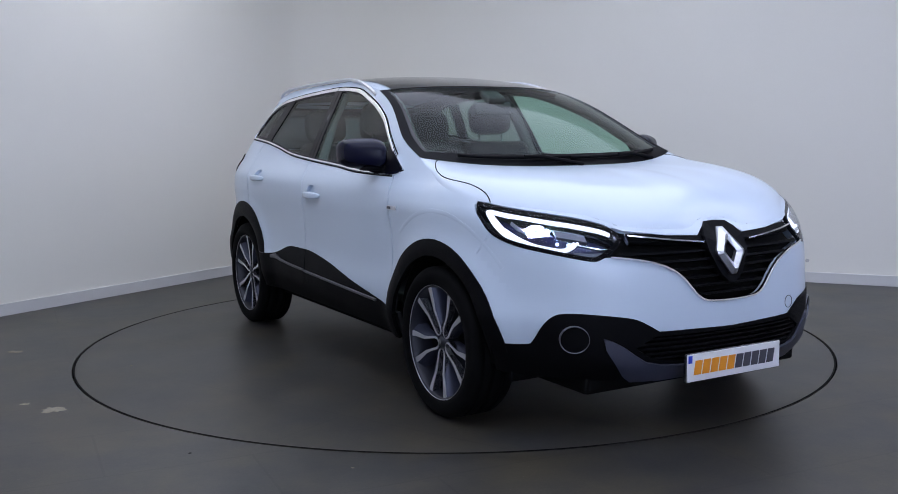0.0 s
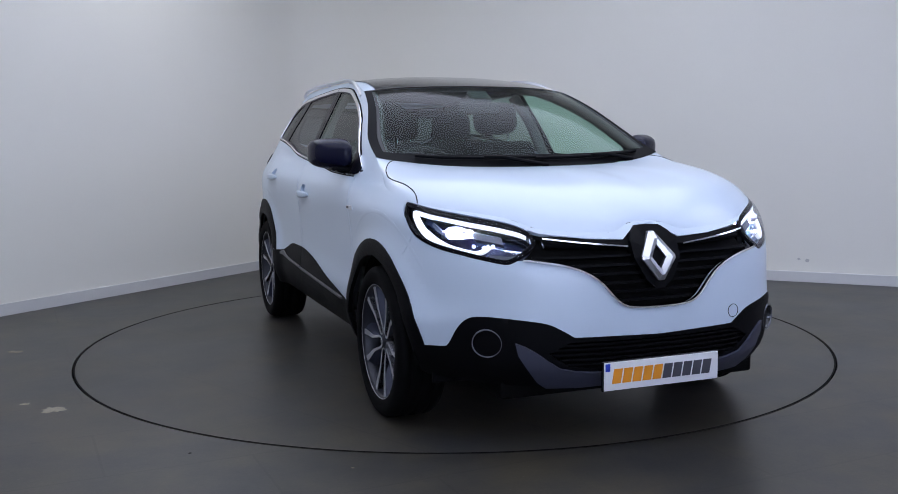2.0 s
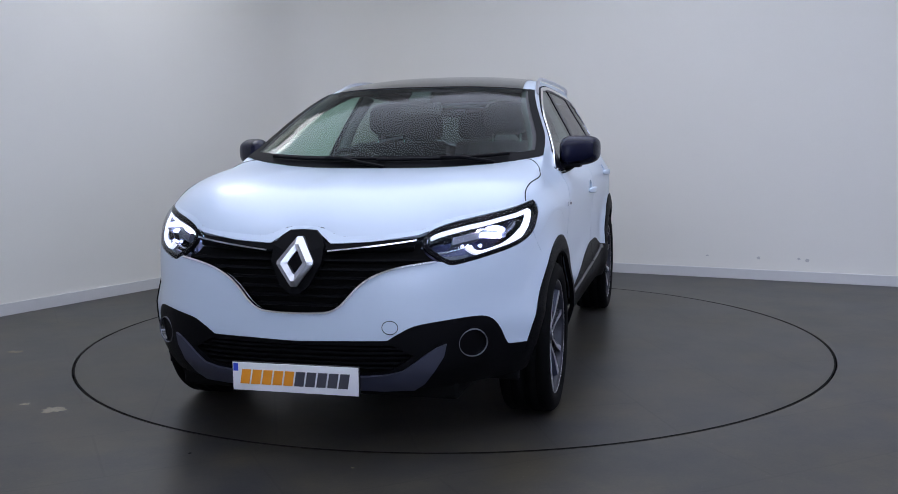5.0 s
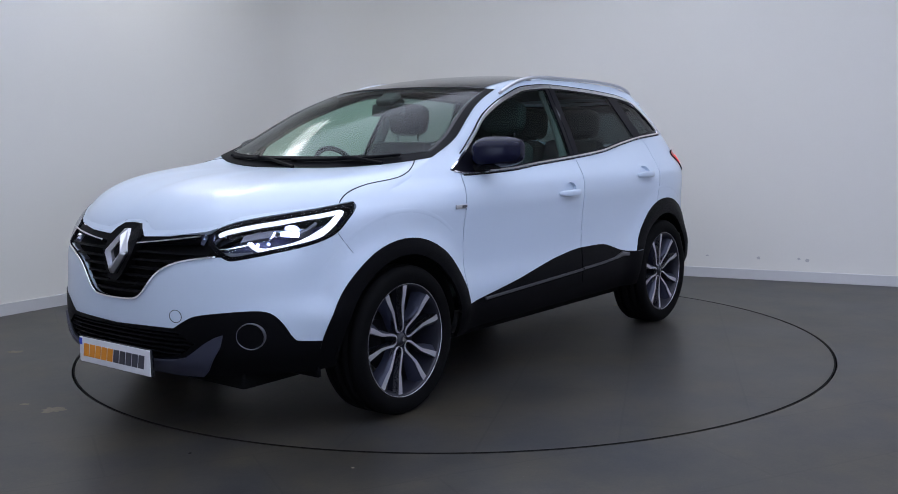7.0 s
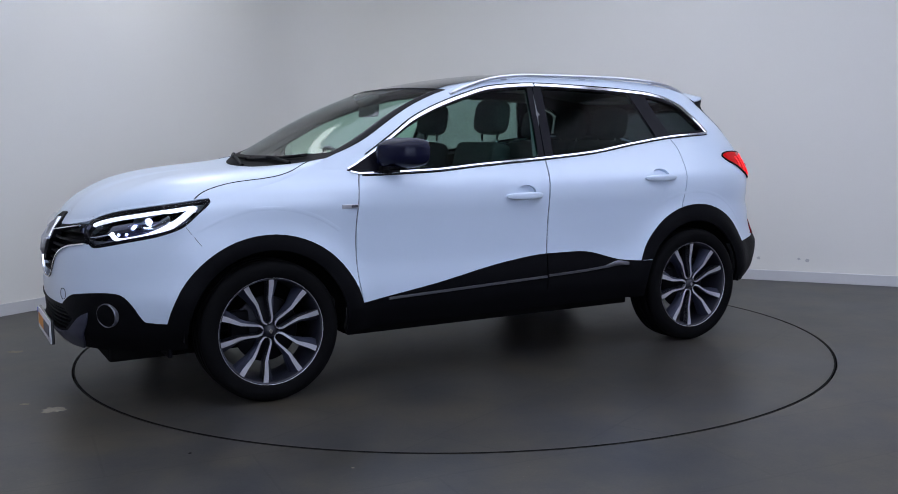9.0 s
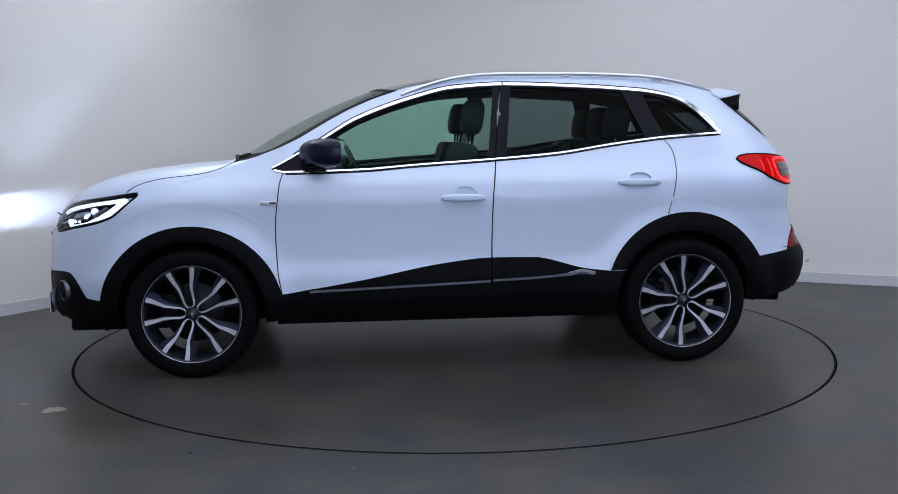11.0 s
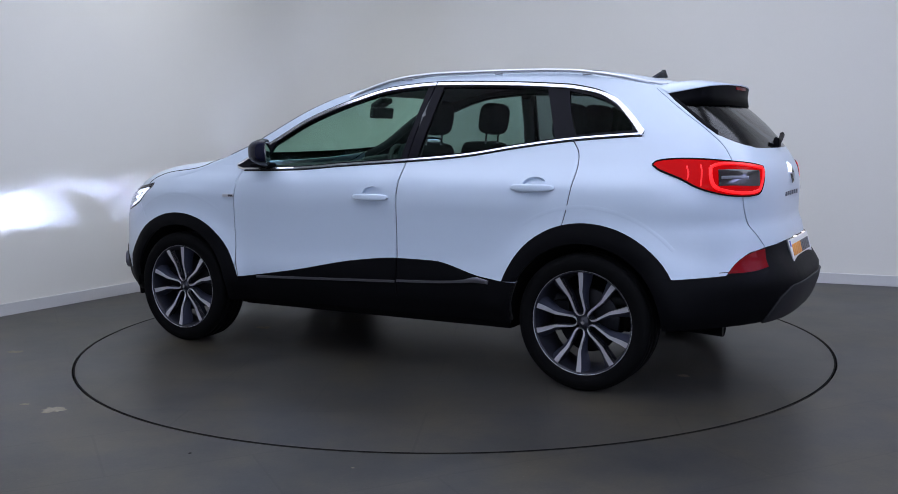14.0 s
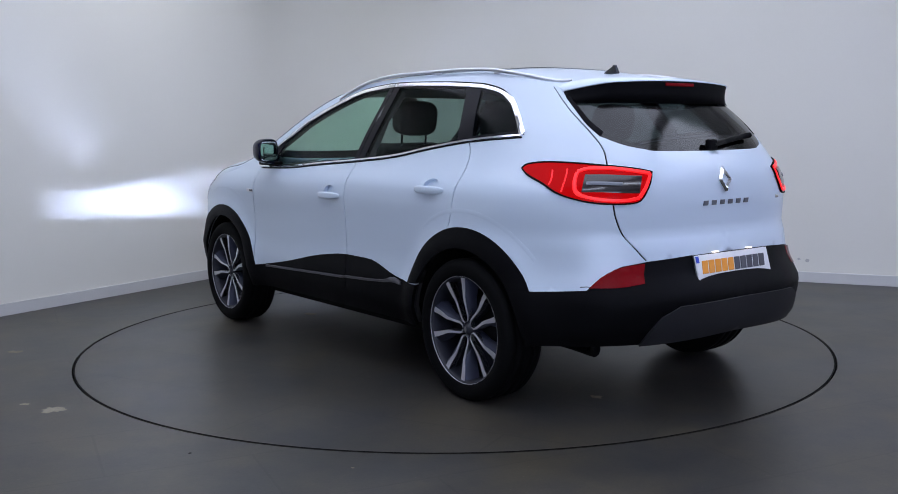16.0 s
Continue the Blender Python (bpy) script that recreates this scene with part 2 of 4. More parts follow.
RADIUS = 2.228
vs, fs = [], []
N = 128
for i in range(N):
    a = 2 * math.pi * i / N
    vs += [((RADIUS + .006) * math.cos(a), (RADIUS + .006) * math.sin(a), 0), (13 * math.cos(a), 13 * math.sin(a), 0), ((RADIUS + .006) * math.cos(a), (RADIUS + .006) * math.sin(a), -.05)]
for i in range(N):
    a, b = 3 * i, 3 * ((i + 1) % N)
    fs += [(a, a + 1, b + 1, b), (a + 2, a, b, b + 2)]
tagged(piece("floor", vs, fs, FLOOR, smooth=False), "dark grey worn vinyl studio floor", "floor", kind="structure")
vs, fs = lathe([(0, -.05), (2.6, -.05)], N)
tagged(piece("floor_pit", [(x, z, y) for x, y, z in vs], fs, GAP, smooth=False), "dark pit under the turntable", "pit", kind="structure")

bm = bmesh.new()
box(bm, (24, 24, 0.1), pose(0, -1, HEIGHT + 0.05))
ob = part("ceiling", bm, CEIL, None, smooth=False)
tagged(ob, "pale ceiling above the studio", "ceiling", kind="structure")


def ceiling_light(x, y, rz=0, mat=None, sx=1.8, sy=1.2):
    e = new("ceiling_light")
    e.matrix_basis = pose(x, y, HEIGHT, 0, 0, rz)
    tagged(e, "unseen flat white ceiling light panel, lit", "ceiling light", "ceiling lights")
    bm = bmesh.new()
    for w, d, px, py in ((sx + .016, .008, 0, sy / 2 + .004), (sx + .016, .008, 0, -sy / 2 - .004), (.008, sy, sx / 2 + .004, 0), (.008, sy, -sx / 2 - .004, 0)):
        box(bm, (w, d, .03), pose(px, py, -.015))
    part("frame", bm, SKIRT, e, smooth=False)
    bm = bmesh.new()
    box(bm, (sx, sy, .012), pose(0, 0, -.012))
    part("diffuser", bm, mat or PANEL, e, smooth=False)
    return e


LIGHTS = [(-2.25, 2.0, 58, PANEL_SMALL, 1.2, .4)]
# one oversized unseen panel stands in for the ceiling lamps' broad light
LIGHTS += [(0, -1.166, 0, PANEL_WIDE_FILL, 5.216, 6.032)]
# added out of view: the panel at 4.2 and the cool pair lift the walls
LIGHTS += [(4.2, -.9, 0, PANEL, 2.6, 2.0), (-4.8, -3.9, 60, PANEL_COOL_FILL, 1.0, .7), (6.0, -3.2, 90, PANEL_COOL_FILL, 2.4, 1.0), (3.6, -5.2, 0, PANEL_STRIP, 2.6, .5), (0, -6.0, 0, PANEL_STRIP, 2.6, .5), (-3.0, -6.2, 0, PANEL_STRIP, 2.4, .5)]
for x, y, rz, mat, sx, sy in LIGHTS:
    ceiling_light(x, y, rz, mat, sx, sy)


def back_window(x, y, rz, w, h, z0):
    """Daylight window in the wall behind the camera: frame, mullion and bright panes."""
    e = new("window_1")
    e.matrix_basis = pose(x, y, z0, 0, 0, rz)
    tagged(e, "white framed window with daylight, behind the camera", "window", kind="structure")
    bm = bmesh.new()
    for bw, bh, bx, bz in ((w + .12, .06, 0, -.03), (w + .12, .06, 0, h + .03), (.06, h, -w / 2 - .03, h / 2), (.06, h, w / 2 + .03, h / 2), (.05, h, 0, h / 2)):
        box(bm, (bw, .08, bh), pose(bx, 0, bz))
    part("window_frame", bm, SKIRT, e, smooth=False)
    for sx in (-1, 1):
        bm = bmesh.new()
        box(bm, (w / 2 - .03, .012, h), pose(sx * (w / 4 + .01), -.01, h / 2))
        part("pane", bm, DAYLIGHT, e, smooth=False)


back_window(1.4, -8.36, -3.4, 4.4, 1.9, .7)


def wall_smudge(d, z, r, seed):
    """A faint grey rub mark on the wall."""
    rnd = random.Random(seed)
    c = CORNER + ALONG_R * d + Vector((0, 0, z))
    out = Vector((-ALONG_R.y, ALONG_R.x, 0)) * -1
    n = 16
    vs = [c + out * .0015] + [c + out * .001 + ALONG_R * (r * (.4 + .6 * rnd.random()) * math.cos(2 * math.pi * i / n)) + Vector((0, 0, r * .8 * (.4 + .6 * rnd.random()) * math.sin(2 * math.pi * i / n))) for i in range(n)]
    ob = piece("wall_smudge", vs, [(0, 1 + i, 1 + (i + 1) % n) for i in range(n)], SMUDGE)
    tagged(ob, "faint grey rub mark on the white wall", "smudge", "rub marks on the wall")


for i, (d, z, r) in enumerate(((4.331, .185, .022), (4.721, .18, .025), (3.899, .19, .015), (4.653, .19, .018))):
    wall_smudge(d, z, r, 40 + i)


# ---- car body surface ----


def _hermite(xs, ys, x):
    xs, ys = np.asarray(xs, float), np.asarray(ys, float)
    d = np.diff(ys) / np.diff(xs)
    m = np.concatenate([[d[0]], np.where(d[1:] * d[:-1] > 0, 2 * d[1:] * d[:-1] / (d[1:] + d[:-1] + 1e-12), 0), [d[-1]]])
    x = np.clip(x, xs[0], xs[-1]); i = np.clip(np.searchsorted(xs, x) - 1, 0, len(xs) - 2)
    h = xs[i + 1] - xs[i]; t = (x - xs[i]) / h
    return ((2*t**3 - 3*t**2 + 1)*ys[i] + (t**3 - 2*t**2 + t)*h*m[i] + (-2*t**3 + 3*t**2)*ys[i+1] + (t**3 - t**2)*h*m[i+1])
XF, XR, NF, NR = 1.15, -1.15, 2.9, 3.1


def half_width(z): return _hermite([.2,.3,.42,.5,.62,.8,.92,.99,1.05,1.10,1.26,1.42,1.50,1.56,1.60], [.80,.85,.885,.886,.876,.884,.894,.888,.858,.826,.745,.655,.61,.57,.52], z)


def nose(z): return _hermite([.2,.28,.36,.5,.62,.72,.82,.90,.97,1.1], [2.06,2.15,2.20,2.205,2.20,2.19,2.15,2.08,1.98,1.8], z)


def tail(z): return _hermite([.2,.3,.4,.54,.60,.65,.72,.77,.82,.95,1.05,1.12,1.2,1.3,1.45,1.56], [-2.02,-2.12,-2.2,-2.235,-2.205,-2.172,-2.152,-2.142,-2.122,-2.125,-2.115,-2.085,-2.03,-1.945,-1.77,-1.62], z)
# reference outline, s is its length from the nose
_q = np.linspace(0, np.pi / 2, 400)
_fx = XF + 1.05*np.cos(_q)**(2/NF); _fy = .88*np.sin(_q)**(2/NF)
_rx = XR - 1.0*np.sin(_q)**(2/NR); _ry = .88*np.cos(_q)**(2/NR)
_X = np.concatenate([_fx, np.linspace(XF, XR, 200)[1:-1], _rx]); _Y = np.concatenate([_fy, np.full(198, .88), _ry])
_S = np.concatenate([[0], np.cumsum(np.hypot(np.diff(_X), np.diff(_Y)))])
S_END = _S[-1]


def shell(s, z):
    x, y = np.interp(s, _S, _X), np.interp(s, _S, _Y)
    w = half_width(z) / .88
    x = np.where(x > XF, XF + (x - XF)*(nose(z) - XF)/1.05, np.where(x < XR, XR + (x - XR)*(XR - tail(z))/1.0, x))
    y = y*w*(1 + .024*np.exp(-((x - 1.78)/.26)**2)*np.clip((z - .40)/.12, 0, 1)*np.clip((1.02 - z)/.14, 0, 1))
    y = y*(1 - .046*np.clip((x - .75)/.4, 0, 1)*np.clip((z - .93)/.12, 0, 1))
    for xc in (1.34, -1.34):
        r = np.hypot(x - xc, z - .345)
        y = y + .034*np.exp(-((r - .42)/.09)**2)*np.clip((.95 - z)/.25, 0, 1)*np.clip(abs(y)/.3 - 1.5, 0, 1)
    return np.stack([x, y, np.broadcast_to(z, x.shape)*1.0], -1)


def s_of(x, z):
    """Length along the outline for a side-view place."""
    x, z = np.asarray(x, float), np.asarray(z, float)
    r = np.where(x > XF, XF + (x - XF) / (nose(z) - XF) * 1.05, np.where(x < XR, XR + (x - XR) / (XR - tail(z)) * 1.0, x))
    return np.interp(-r, -_X, _S)


def skin(s, z, lift=0.0):
    """Point of the shell, lifted along its normal."""
    s, z = np.asarray(s, float), np.asarray(z, float)
    p = shell(s, z)
    if np.any(lift):
        e = 2e-3
        a = shell(np.clip(s + e, 0, S_END), z) - shell(np.clip(s - e, 0, S_END), z)
        b = shell(s, z + e) - shell(s, z - e)
        n = np.cross(a, b)
        n /= np.linalg.norm(n, axis=-1, keepdims=True) + 1e-12
        p = p + n * np.asarray(lift)[..., None]
    return p


def roof_line(s):
    return _hermite([0, .06, .11, .16, .30, .45, .56, 1.07, 1.40, 1.58, 1.70, 1.79, 1.924, 2.015, 2.16, 2.30, 2.425, 2.55, 2.68, 2.89, 3.14, 3.59, 3.94, 4.34, 4.54, 4.66, 5.4],
                    [.905, .902, .884, .868, .874, .888, .93, .985, 1.028, 1.066, 1.108, 1.150, 1.202, 1.245, 1.329, 1.404, 1.456, 1.497, 1.527, 1.558, 1.574, 1.571, 1.556, 1.524, 1.503, 1.488, 1.488], s)


def belt(s):
    return _hermite([1.872, 1.930, 2.336, 2.637, 3.064, 3.40, 3.712, 4.0, 4.404, 4.432], [1.088, 1.070, 1.077, 1.098, 1.124, 1.15, 1.195, 1.228, 1.249, 1.25], s)


def win_top(s):
    return _hermite([1.872, 1.925, 2.14, 2.325, 2.637, 2.856, 3.134, 3.585, 3.827, 4.15, 4.305, 4.377, 4.421, 4.432], [1.089, 1.115, 1.24, 1.349, 1.462, 1.514, 1.531, 1.515, 1.498, 1.463, 1.412, 1.324, 1.252, 1.25], s)


def sill_top(s):
    return _hermite([1.932, 2.325, 2.787, 3.03, 3.249, 3.55, 3.677], [.435, .496, .58, .602, .60, .531, .518], s)


def sz(pts, n=6):
    return [tuple(p) for p in spline(pts, n)]


def side(pts):
    return [(float(s_of(x, z)), z) for x, z in pts]


def arc(cx, r0, r1, a0, a1, n, cz=.345, grow=0.0):
    """Arch line in the side view, from angle a0 to a1 in degrees."""
    out = []
    for i in range(n + 1):
        t = i / n
        a = radians(a0 + (a1 - a0) * t)
        r = r0 + (r1 - r0) * t + grow * math.sin(math.pi * t)
        out.append((cx + r * math.cos(a), cz + r * math.sin(a)))
    return side(out)


S0, S1 = 0.0, float(S_END)
ZB = 0.24
ARCH_F = arc(1.323, .385, .385, -25, 205, 28)
ARCH_R = arc(-1.323, .385, .385, -25, 205, 28)
FLARE_F = arc(1.323, .478, .478, 4, 172, 28, grow=-.021)
FLARE_R = arc(-1.323, .455, .485, 22.5, 152, 28, grow=.012)
LAMP = sz([(1.072, .973), (1.045, .979), (.90, .962), (.742, .943), (.60, .921), (.514, .895), (.484, .868), (.475, .846)], 4) + sz([(.475, .846), (.50, .815), (.553, .780), (.585, .763), (.615, .757), (.68, .767), (.782, .786), (.90, .808), (.98, .832), (1.025, .858), (1.06, .91), (1.085, .955), (1.072, .973)], 4)[1:-1]
GRILLE = [(S0, .888), (.05, .885), (.085, .868), (.124, .842), (.28, .85), (.455, .872), (.49, .885), (.53, .85), (.56, .80), (.565, .772)] + sz([(.565, .772), (.52, .770), (.40, .752), (.31, .722), (.25, .68), (.19, .615), (.146, .588), (.09, .580), (S0, .577)], 5)[1:]
CLAD_F = [(S0, .468), (.20, .475), (.36, .477)] + sz([(.36, .477), (.41, .507), (.47, .533), (.58, .548), (.70, .555), (.77, .545), (.82, .50), (.865, .435), (.90, .42), (1.05, .412)], 4)[1:]
LOWER_GRILLE = [(S0, .455), (.30, .46), (.38, .458), (.46, .415), (.385, .362), (.30, .352), (S0, .347)]
SKID_F = [(.585, .458), (.55, .446), (.51, .424), (.465, .39), (.42, .358), (.36, .346), (.28, .340), (S0, .337), (S0, .275), (.25, .278), (.40, .272), (.47, .276), (.51, .305), (.545, .355), (.575, .41)]
CLAD_R = [(4.504, .573), (4.606, .58), (4.723, .589), (4.765, .618), (4.83, .66), (4.899, .689), (5.021, .706), (5.237, .718), (S1, .72)]
REFLECTOR = [(4.735, .598), (4.80, .643), (4.867, .677), (4.93, .692), (5.001, .698), (4.985, .65), (4.973, .614), (4.90, .605), (4.847, .600)]
SKID_R = [(S1, .525), (5.31, .522), (5.117, .518), (5.031, .476), (4.981, .401), (4.96, .34), (4.96, .30), (S1, .30)]
TAIL = sz([(4.437, 1.103), (4.465, 1.121), (4.556, 1.130), (4.684, 1.127), (4.843, 1.114), (4.976, 1.10), (5.058, 1.085)], 3) + sz([(5.058, 1.085), (5.046, 1.02), (5.011, .967), (4.956, .955), (4.882, .955), (4.796, .962), (4.711, .98), (4.636, 1.005), (4.567, 1.04), (4.475, 1.076), (4.437, 1.103)], 3)[1:-1]
REAR_GLASS = [(4.710, 1.440), (4.724, 1.405), (4.748, 1.36), (4.785, 1.30), (4.841, 1.241)] + sz([(4.841, 1.241), (4.947, 1.203), (5.055, 1.183), (5.141, 1.174), (S1, 1.170)], 4)[1:] + [(S1, 1.440)]
GATE_SEAM = sz([(4.656, 1.47), (4.716, 1.36), (4.796, 1.26), (4.841, 1.19), (4.851, 1.115), (4.890, .955), (4.902, .90), (4.925, .835), (4.97, .765), (5.015, .709)], 5)
DOOR_F = sz([(1.935, 1.068), (1.918, 1.01), (1.910, .951), (1.895, .83), (1.892, .706), (1.900, .55), (1.918, .437)], 4)
DOOR_B = sz([(3.122, 1.53), (3.077, 1.25), (3.063, 1.124), (3.040, .939), (3.031, .70), (3.029, .40)], 5)
DOOR_R = sz([(4.003, 1.228), (4.042, 1.18), (4.054, 1.137), (4.052, 1.08), (4.042, 1.02), (4.017, .90), (3.992, .815)], 4)
BUMPER_SEAM = sz([(1.018, .862), (1.05, .835), (1.09, .80), (1.125, .765)], 4)
BUMPER_SEAM_R = sz([(4.882, .955), (4.756, .87), (4.636, .80), (4.506, .70)], 4)


def top_of(f, a, b, n, off=0.0):
    return [(float(s), float(f(s)) + off) for s in np.linspace(a, b, n)]


def pane(a0, a1, b0, b1):
    """Window pane between two slanted edges (s at the belt and at the top)."""
    lo = [(s, float(belt(s)) + .012) for s in np.linspace(a0, b0, 14)]
    hi = [(s, float(win_top(s)) - .016) for s in np.linspace(b1, a1, 14)]
    return lo + hi


OUTER = top_of(belt, 1.877, 4.417, 50) + [(s, z) for s, z in reversed(top_of(win_top, 1.882, 4.424, 60))]
PANE_F = pane(2.07, 2.13, 3.022, 3.08)
PANE_R = pane(3.122, 3.178, 3.90, 3.80)
PANE_Q = [(4.022, 1.247), (4.137, 1.255), (4.257, 1.262), (4.362, 1.267), (4.362, 1.30), (4.337, 1.345), (4.287, 1.39), (4.217, 1.42), (4.087, 1.45), (3.922, 1.47), (3.967, 1.36)]
BOTTOM = ZB


def bottom(s):
    return _hermite([0, .9, 1.0, 1.9, 2.0, 3.72, 3.85, 4.4, 4.55, 5.0, 5.5], [.27, .285, .29, .29, .305, .305, .31, .32, .335, .355, .37], s)


OUTLINE = [(float(s), float(bottom(s))) for s in np.linspace(0, S1, 60)] + [(S1, 1.48)] + [(s, float(roof_line(s))) for s in np.linspace(4.66, 0.0, 110)]


def inside(poly, p):
    c, n = False, len(poly)
    x, y = p
    j = n - 1
    for i in range(n):
        xi, yi = poly[i]
        xj, yj = poly[j]
        if (yi > y) != (yj > y) and x < (xj - xi) * (y - yi) / (yj - yi + 1e-15) + xi:
            c = not c
        j = i
    return c


def ribbon(line, w):
    """Closed strip of width w along a line."""
    l = [np.array(p) for p in line]
    a, b = [], []
    for i, p in enumerate(l):
        d = l[min(i + 1, len(l) - 1)] - l[max(i - 1, 0)]
        d /= np.linalg.norm(d) + 1e-12
        n = np.array([-d[1], d[0]]) * w / 2
        a.append(tuple(p + n)); b.append(tuple(p - n))
    return a + b[::-1]


RECESS_F = side([(-.115 + .062 * math.cos(a), .948 + .036 * math.sin(a)) for a in np.linspace(0, 2 * math.pi, 20, endpoint=False)])
RECESS_R = side([(-1.068 + .062 * math.cos(a), 1.010 + .036 * math.sin(a)) for a in np.linspace(0, 2 * math.pi, 20, endpoint=False)])
CLAD_SIDE = [(1.74, BOTTOM), (1.74, .437)] + [(float(s), float(sill_top(s))) for s in np.linspace(1.91, 3.70, 40)] + [(3.78, .519), (3.92, .515), (3.92, BOTTOM)]
CLAD_FRONT = CLAD_F + [(1.18, .412), (1.18, BOTTOM), (S0, BOTTOM)]
CLAD_REAR = CLAD_R + [(S1, BOTTOM), (4.22, BOTTOM), (4.22, .573)]
# order matters: the first outline that holds a triangle names it
REGIONS = [("hole", ARCH_F), ("hole", ARCH_R),
           ("window_f", PANE_F), ("window_r", PANE_R), ("window_q", PANE_Q),
           ("gap", ribbon(DOOR_B, .007)), ("window_surround", OUTER),
           ("gap", ribbon(DOOR_F, .006)), ("gap", ribbon(DOOR_R, .006)),
           ("recess_f", RECESS_F), ("recess_r", RECESS_R), ("headlamp", LAMP), ("grille", GRILLE), ("taillamp", TAIL), ("rear_glass", REAR_GLASS),
           ("reflector", REFLECTOR), ("lower_grille", LOWER_GRILLE), ("skid_f", SKID_F), ("skid_r", SKID_R),
           ("gap", ribbon(GATE_SEAM, .007)), ("gap", ribbon(BUMPER_SEAM, .002)),
           ("flare_f", FLARE_F), ("flare_r", FLARE_R), ("sill", CLAD_SIDE), ("clad_front", CLAD_FRONT), ("clad_rear", CLAD_REAR)]


def panel_of(s, z):
    if z < .40:
        return "clad_front" if s < 1.4 else "sill" if s < 4.0 else "clad_rear"
    if z > float(belt(max(1.872, min(s, 4.43)))) and 1.75 < s < 4.64:
        return "side_frame"
    if s < 1.1 and inside(BUMPER_SEAM + [(.98, .66), (0, .66), (0, .965), (.5, .965)], (s, z)) or s < .98 and z < .76:
        return "front_bumper"
    if s < 1.905:
        return "front_wing"
    if s < 3.038:
        return "front_door"
    if s < np.interp(-z, [-q[1] for q in DOOR_R], [q[0] for q in DOOR_R]):
        return "rear_door"
    g = np.interp(-z, [-p[1] for p in GATE_SEAM], [p[0] for p in GATE_SEAM])
    if s > g:
        return "tailgate"
    return "rear_quarter"


def build_shell():
    """Triangles of the half shell by region."""
    from mathutils.geometry import delaunay_2d_cdt
    V, E = [], []

    def loop(poly, closed=True, step=.04):
        idx = []
        for i, p in enumerate(poly):
            q = poly[(i + 1) % len(poly)]
            k = max(1, int(math.hypot(q[0] - p[0], q[1] - p[1]) / step)) if (closed or i < len(poly) - 1) else 1
            for j in range(k):
                t = j / k
                idx.append(len(V))
                V.append(Vector((p[0] + (q[0] - p[0]) * t, p[1] + (q[1] - p[1]) * t)))
        for a, b in zip(idx, idx[1:] + ([idx[0]] if closed else [])):
            if a != b:
                E.append((a, b))
    loop(OUTLINE)
    for _, poly in REGIONS:
        loop(poly)
    for s in np.arange(.015, S1, .03):
        for z in np.arange(BOTTOM + .014, 1.58, .027):
            if float(bottom(s)) + .012 < z < float(roof_line(s)) - .012:
                V.append(Vector((s, z)))
    ve, _, fa, *_ = delaunay_2d_cdt(V, E, [], 0, 1e-5)
    out = {}
    for f in fa:
        c = (sum(ve[i][0] for i in f) / 3, sum(ve[i][1] for i in f) / 3)
        if c[1] < float(bottom(c[0])) - 5e-4 or c[1] > float(roof_line(c[0])) + 5e-4 or not 0 <= c[0] <= S1:
            continue
        for name, poly in REGIONS:
            if inside(poly, c):
                break
        else:
            name = panel_of(*c)
        out.setdefault(name, []).append(tuple(f))
    return np.array([(v[0], v[1]) for v in ve]), out


SV, ST = build_shell()


def region(key, lift=0.0, sides=(1, -1)):
    """Verts and faces of regions, on one side or both, lifted off the shell; with a turned-in rim."""
    vs, fs = [], []
    keys = key if isinstance(key, tuple) else (key,)
    tris = [t for k in keys for t in ST.get(k, [])]
    used = sorted({i for t in tris for i in t})
    at = {u: i for i, u in enumerate(used)}
    P = skin(SV[used, 0], SV[used, 1], np.full(len(used), lift) if lift else 0.0)
    inner = skin(SV[used, 0], SV[used, 1], np.full(len(used), lift - .02))
    count = {}
    for t in tris:
        for a, b in ((t[0], t[1]), (t[1], t[2]), (t[2], t[0])):
            count[(a, b)] = 1
    rim = [(a, b) for a, b in count if (b, a) not in count and not (SV[a, 0] < 1e-4 and SV[b, 0] < 1e-4) and not (SV[a, 0] > S1 - 1e-4 and SV[b, 0] > S1 - 1e-4)]
    for sgn in sides:
        o = len(vs)
        vs += [(p[0], p[1] * sgn, p[2]) for p in P]
        k = len(vs)
        rimv = {}
        for a, b in rim:
            for q in (a, b):
                if q not in rimv:
                    rimv[q] = (len(vs), len(vs) + 1)
                    p, i = P[at[q]], inner[at[q]]
                    vs += [(p[0], p[1] * sgn, p[2]), (i[0], i[1] * sgn, i[2])]
        for t in tris:
            f = [at[i] + o for i in t]
            fs.append(tuple(f) if sgn > 0 else tuple(reversed(f)))
        for a, b in rim:
            f = (rimv[b][0], rimv[a][0], rimv[a][1], rimv[b][1])
            fs.append(f if sgn > 0 else tuple(reversed(f)))
    if len(sides) == 2:
        # weld the two halves at the middle line
        key_of, remap, nv = {}, [], []
        for v in vs:
            k = (round(v[0], 5), round(v[1], 5), round(v[2], 5)) if abs(v[1]) < 1e-5 else len(remap) + .5
            if k not in key_of:
                key_of[k] = len(nv); nv.append(v)
            remap.append(key_of[k])
        vs, fs = nv, [tuple(remap[i] for i in f) for f in fs]
        fs = [f for f in fs if len(set(f)) == len(f)]
    return vs, fs


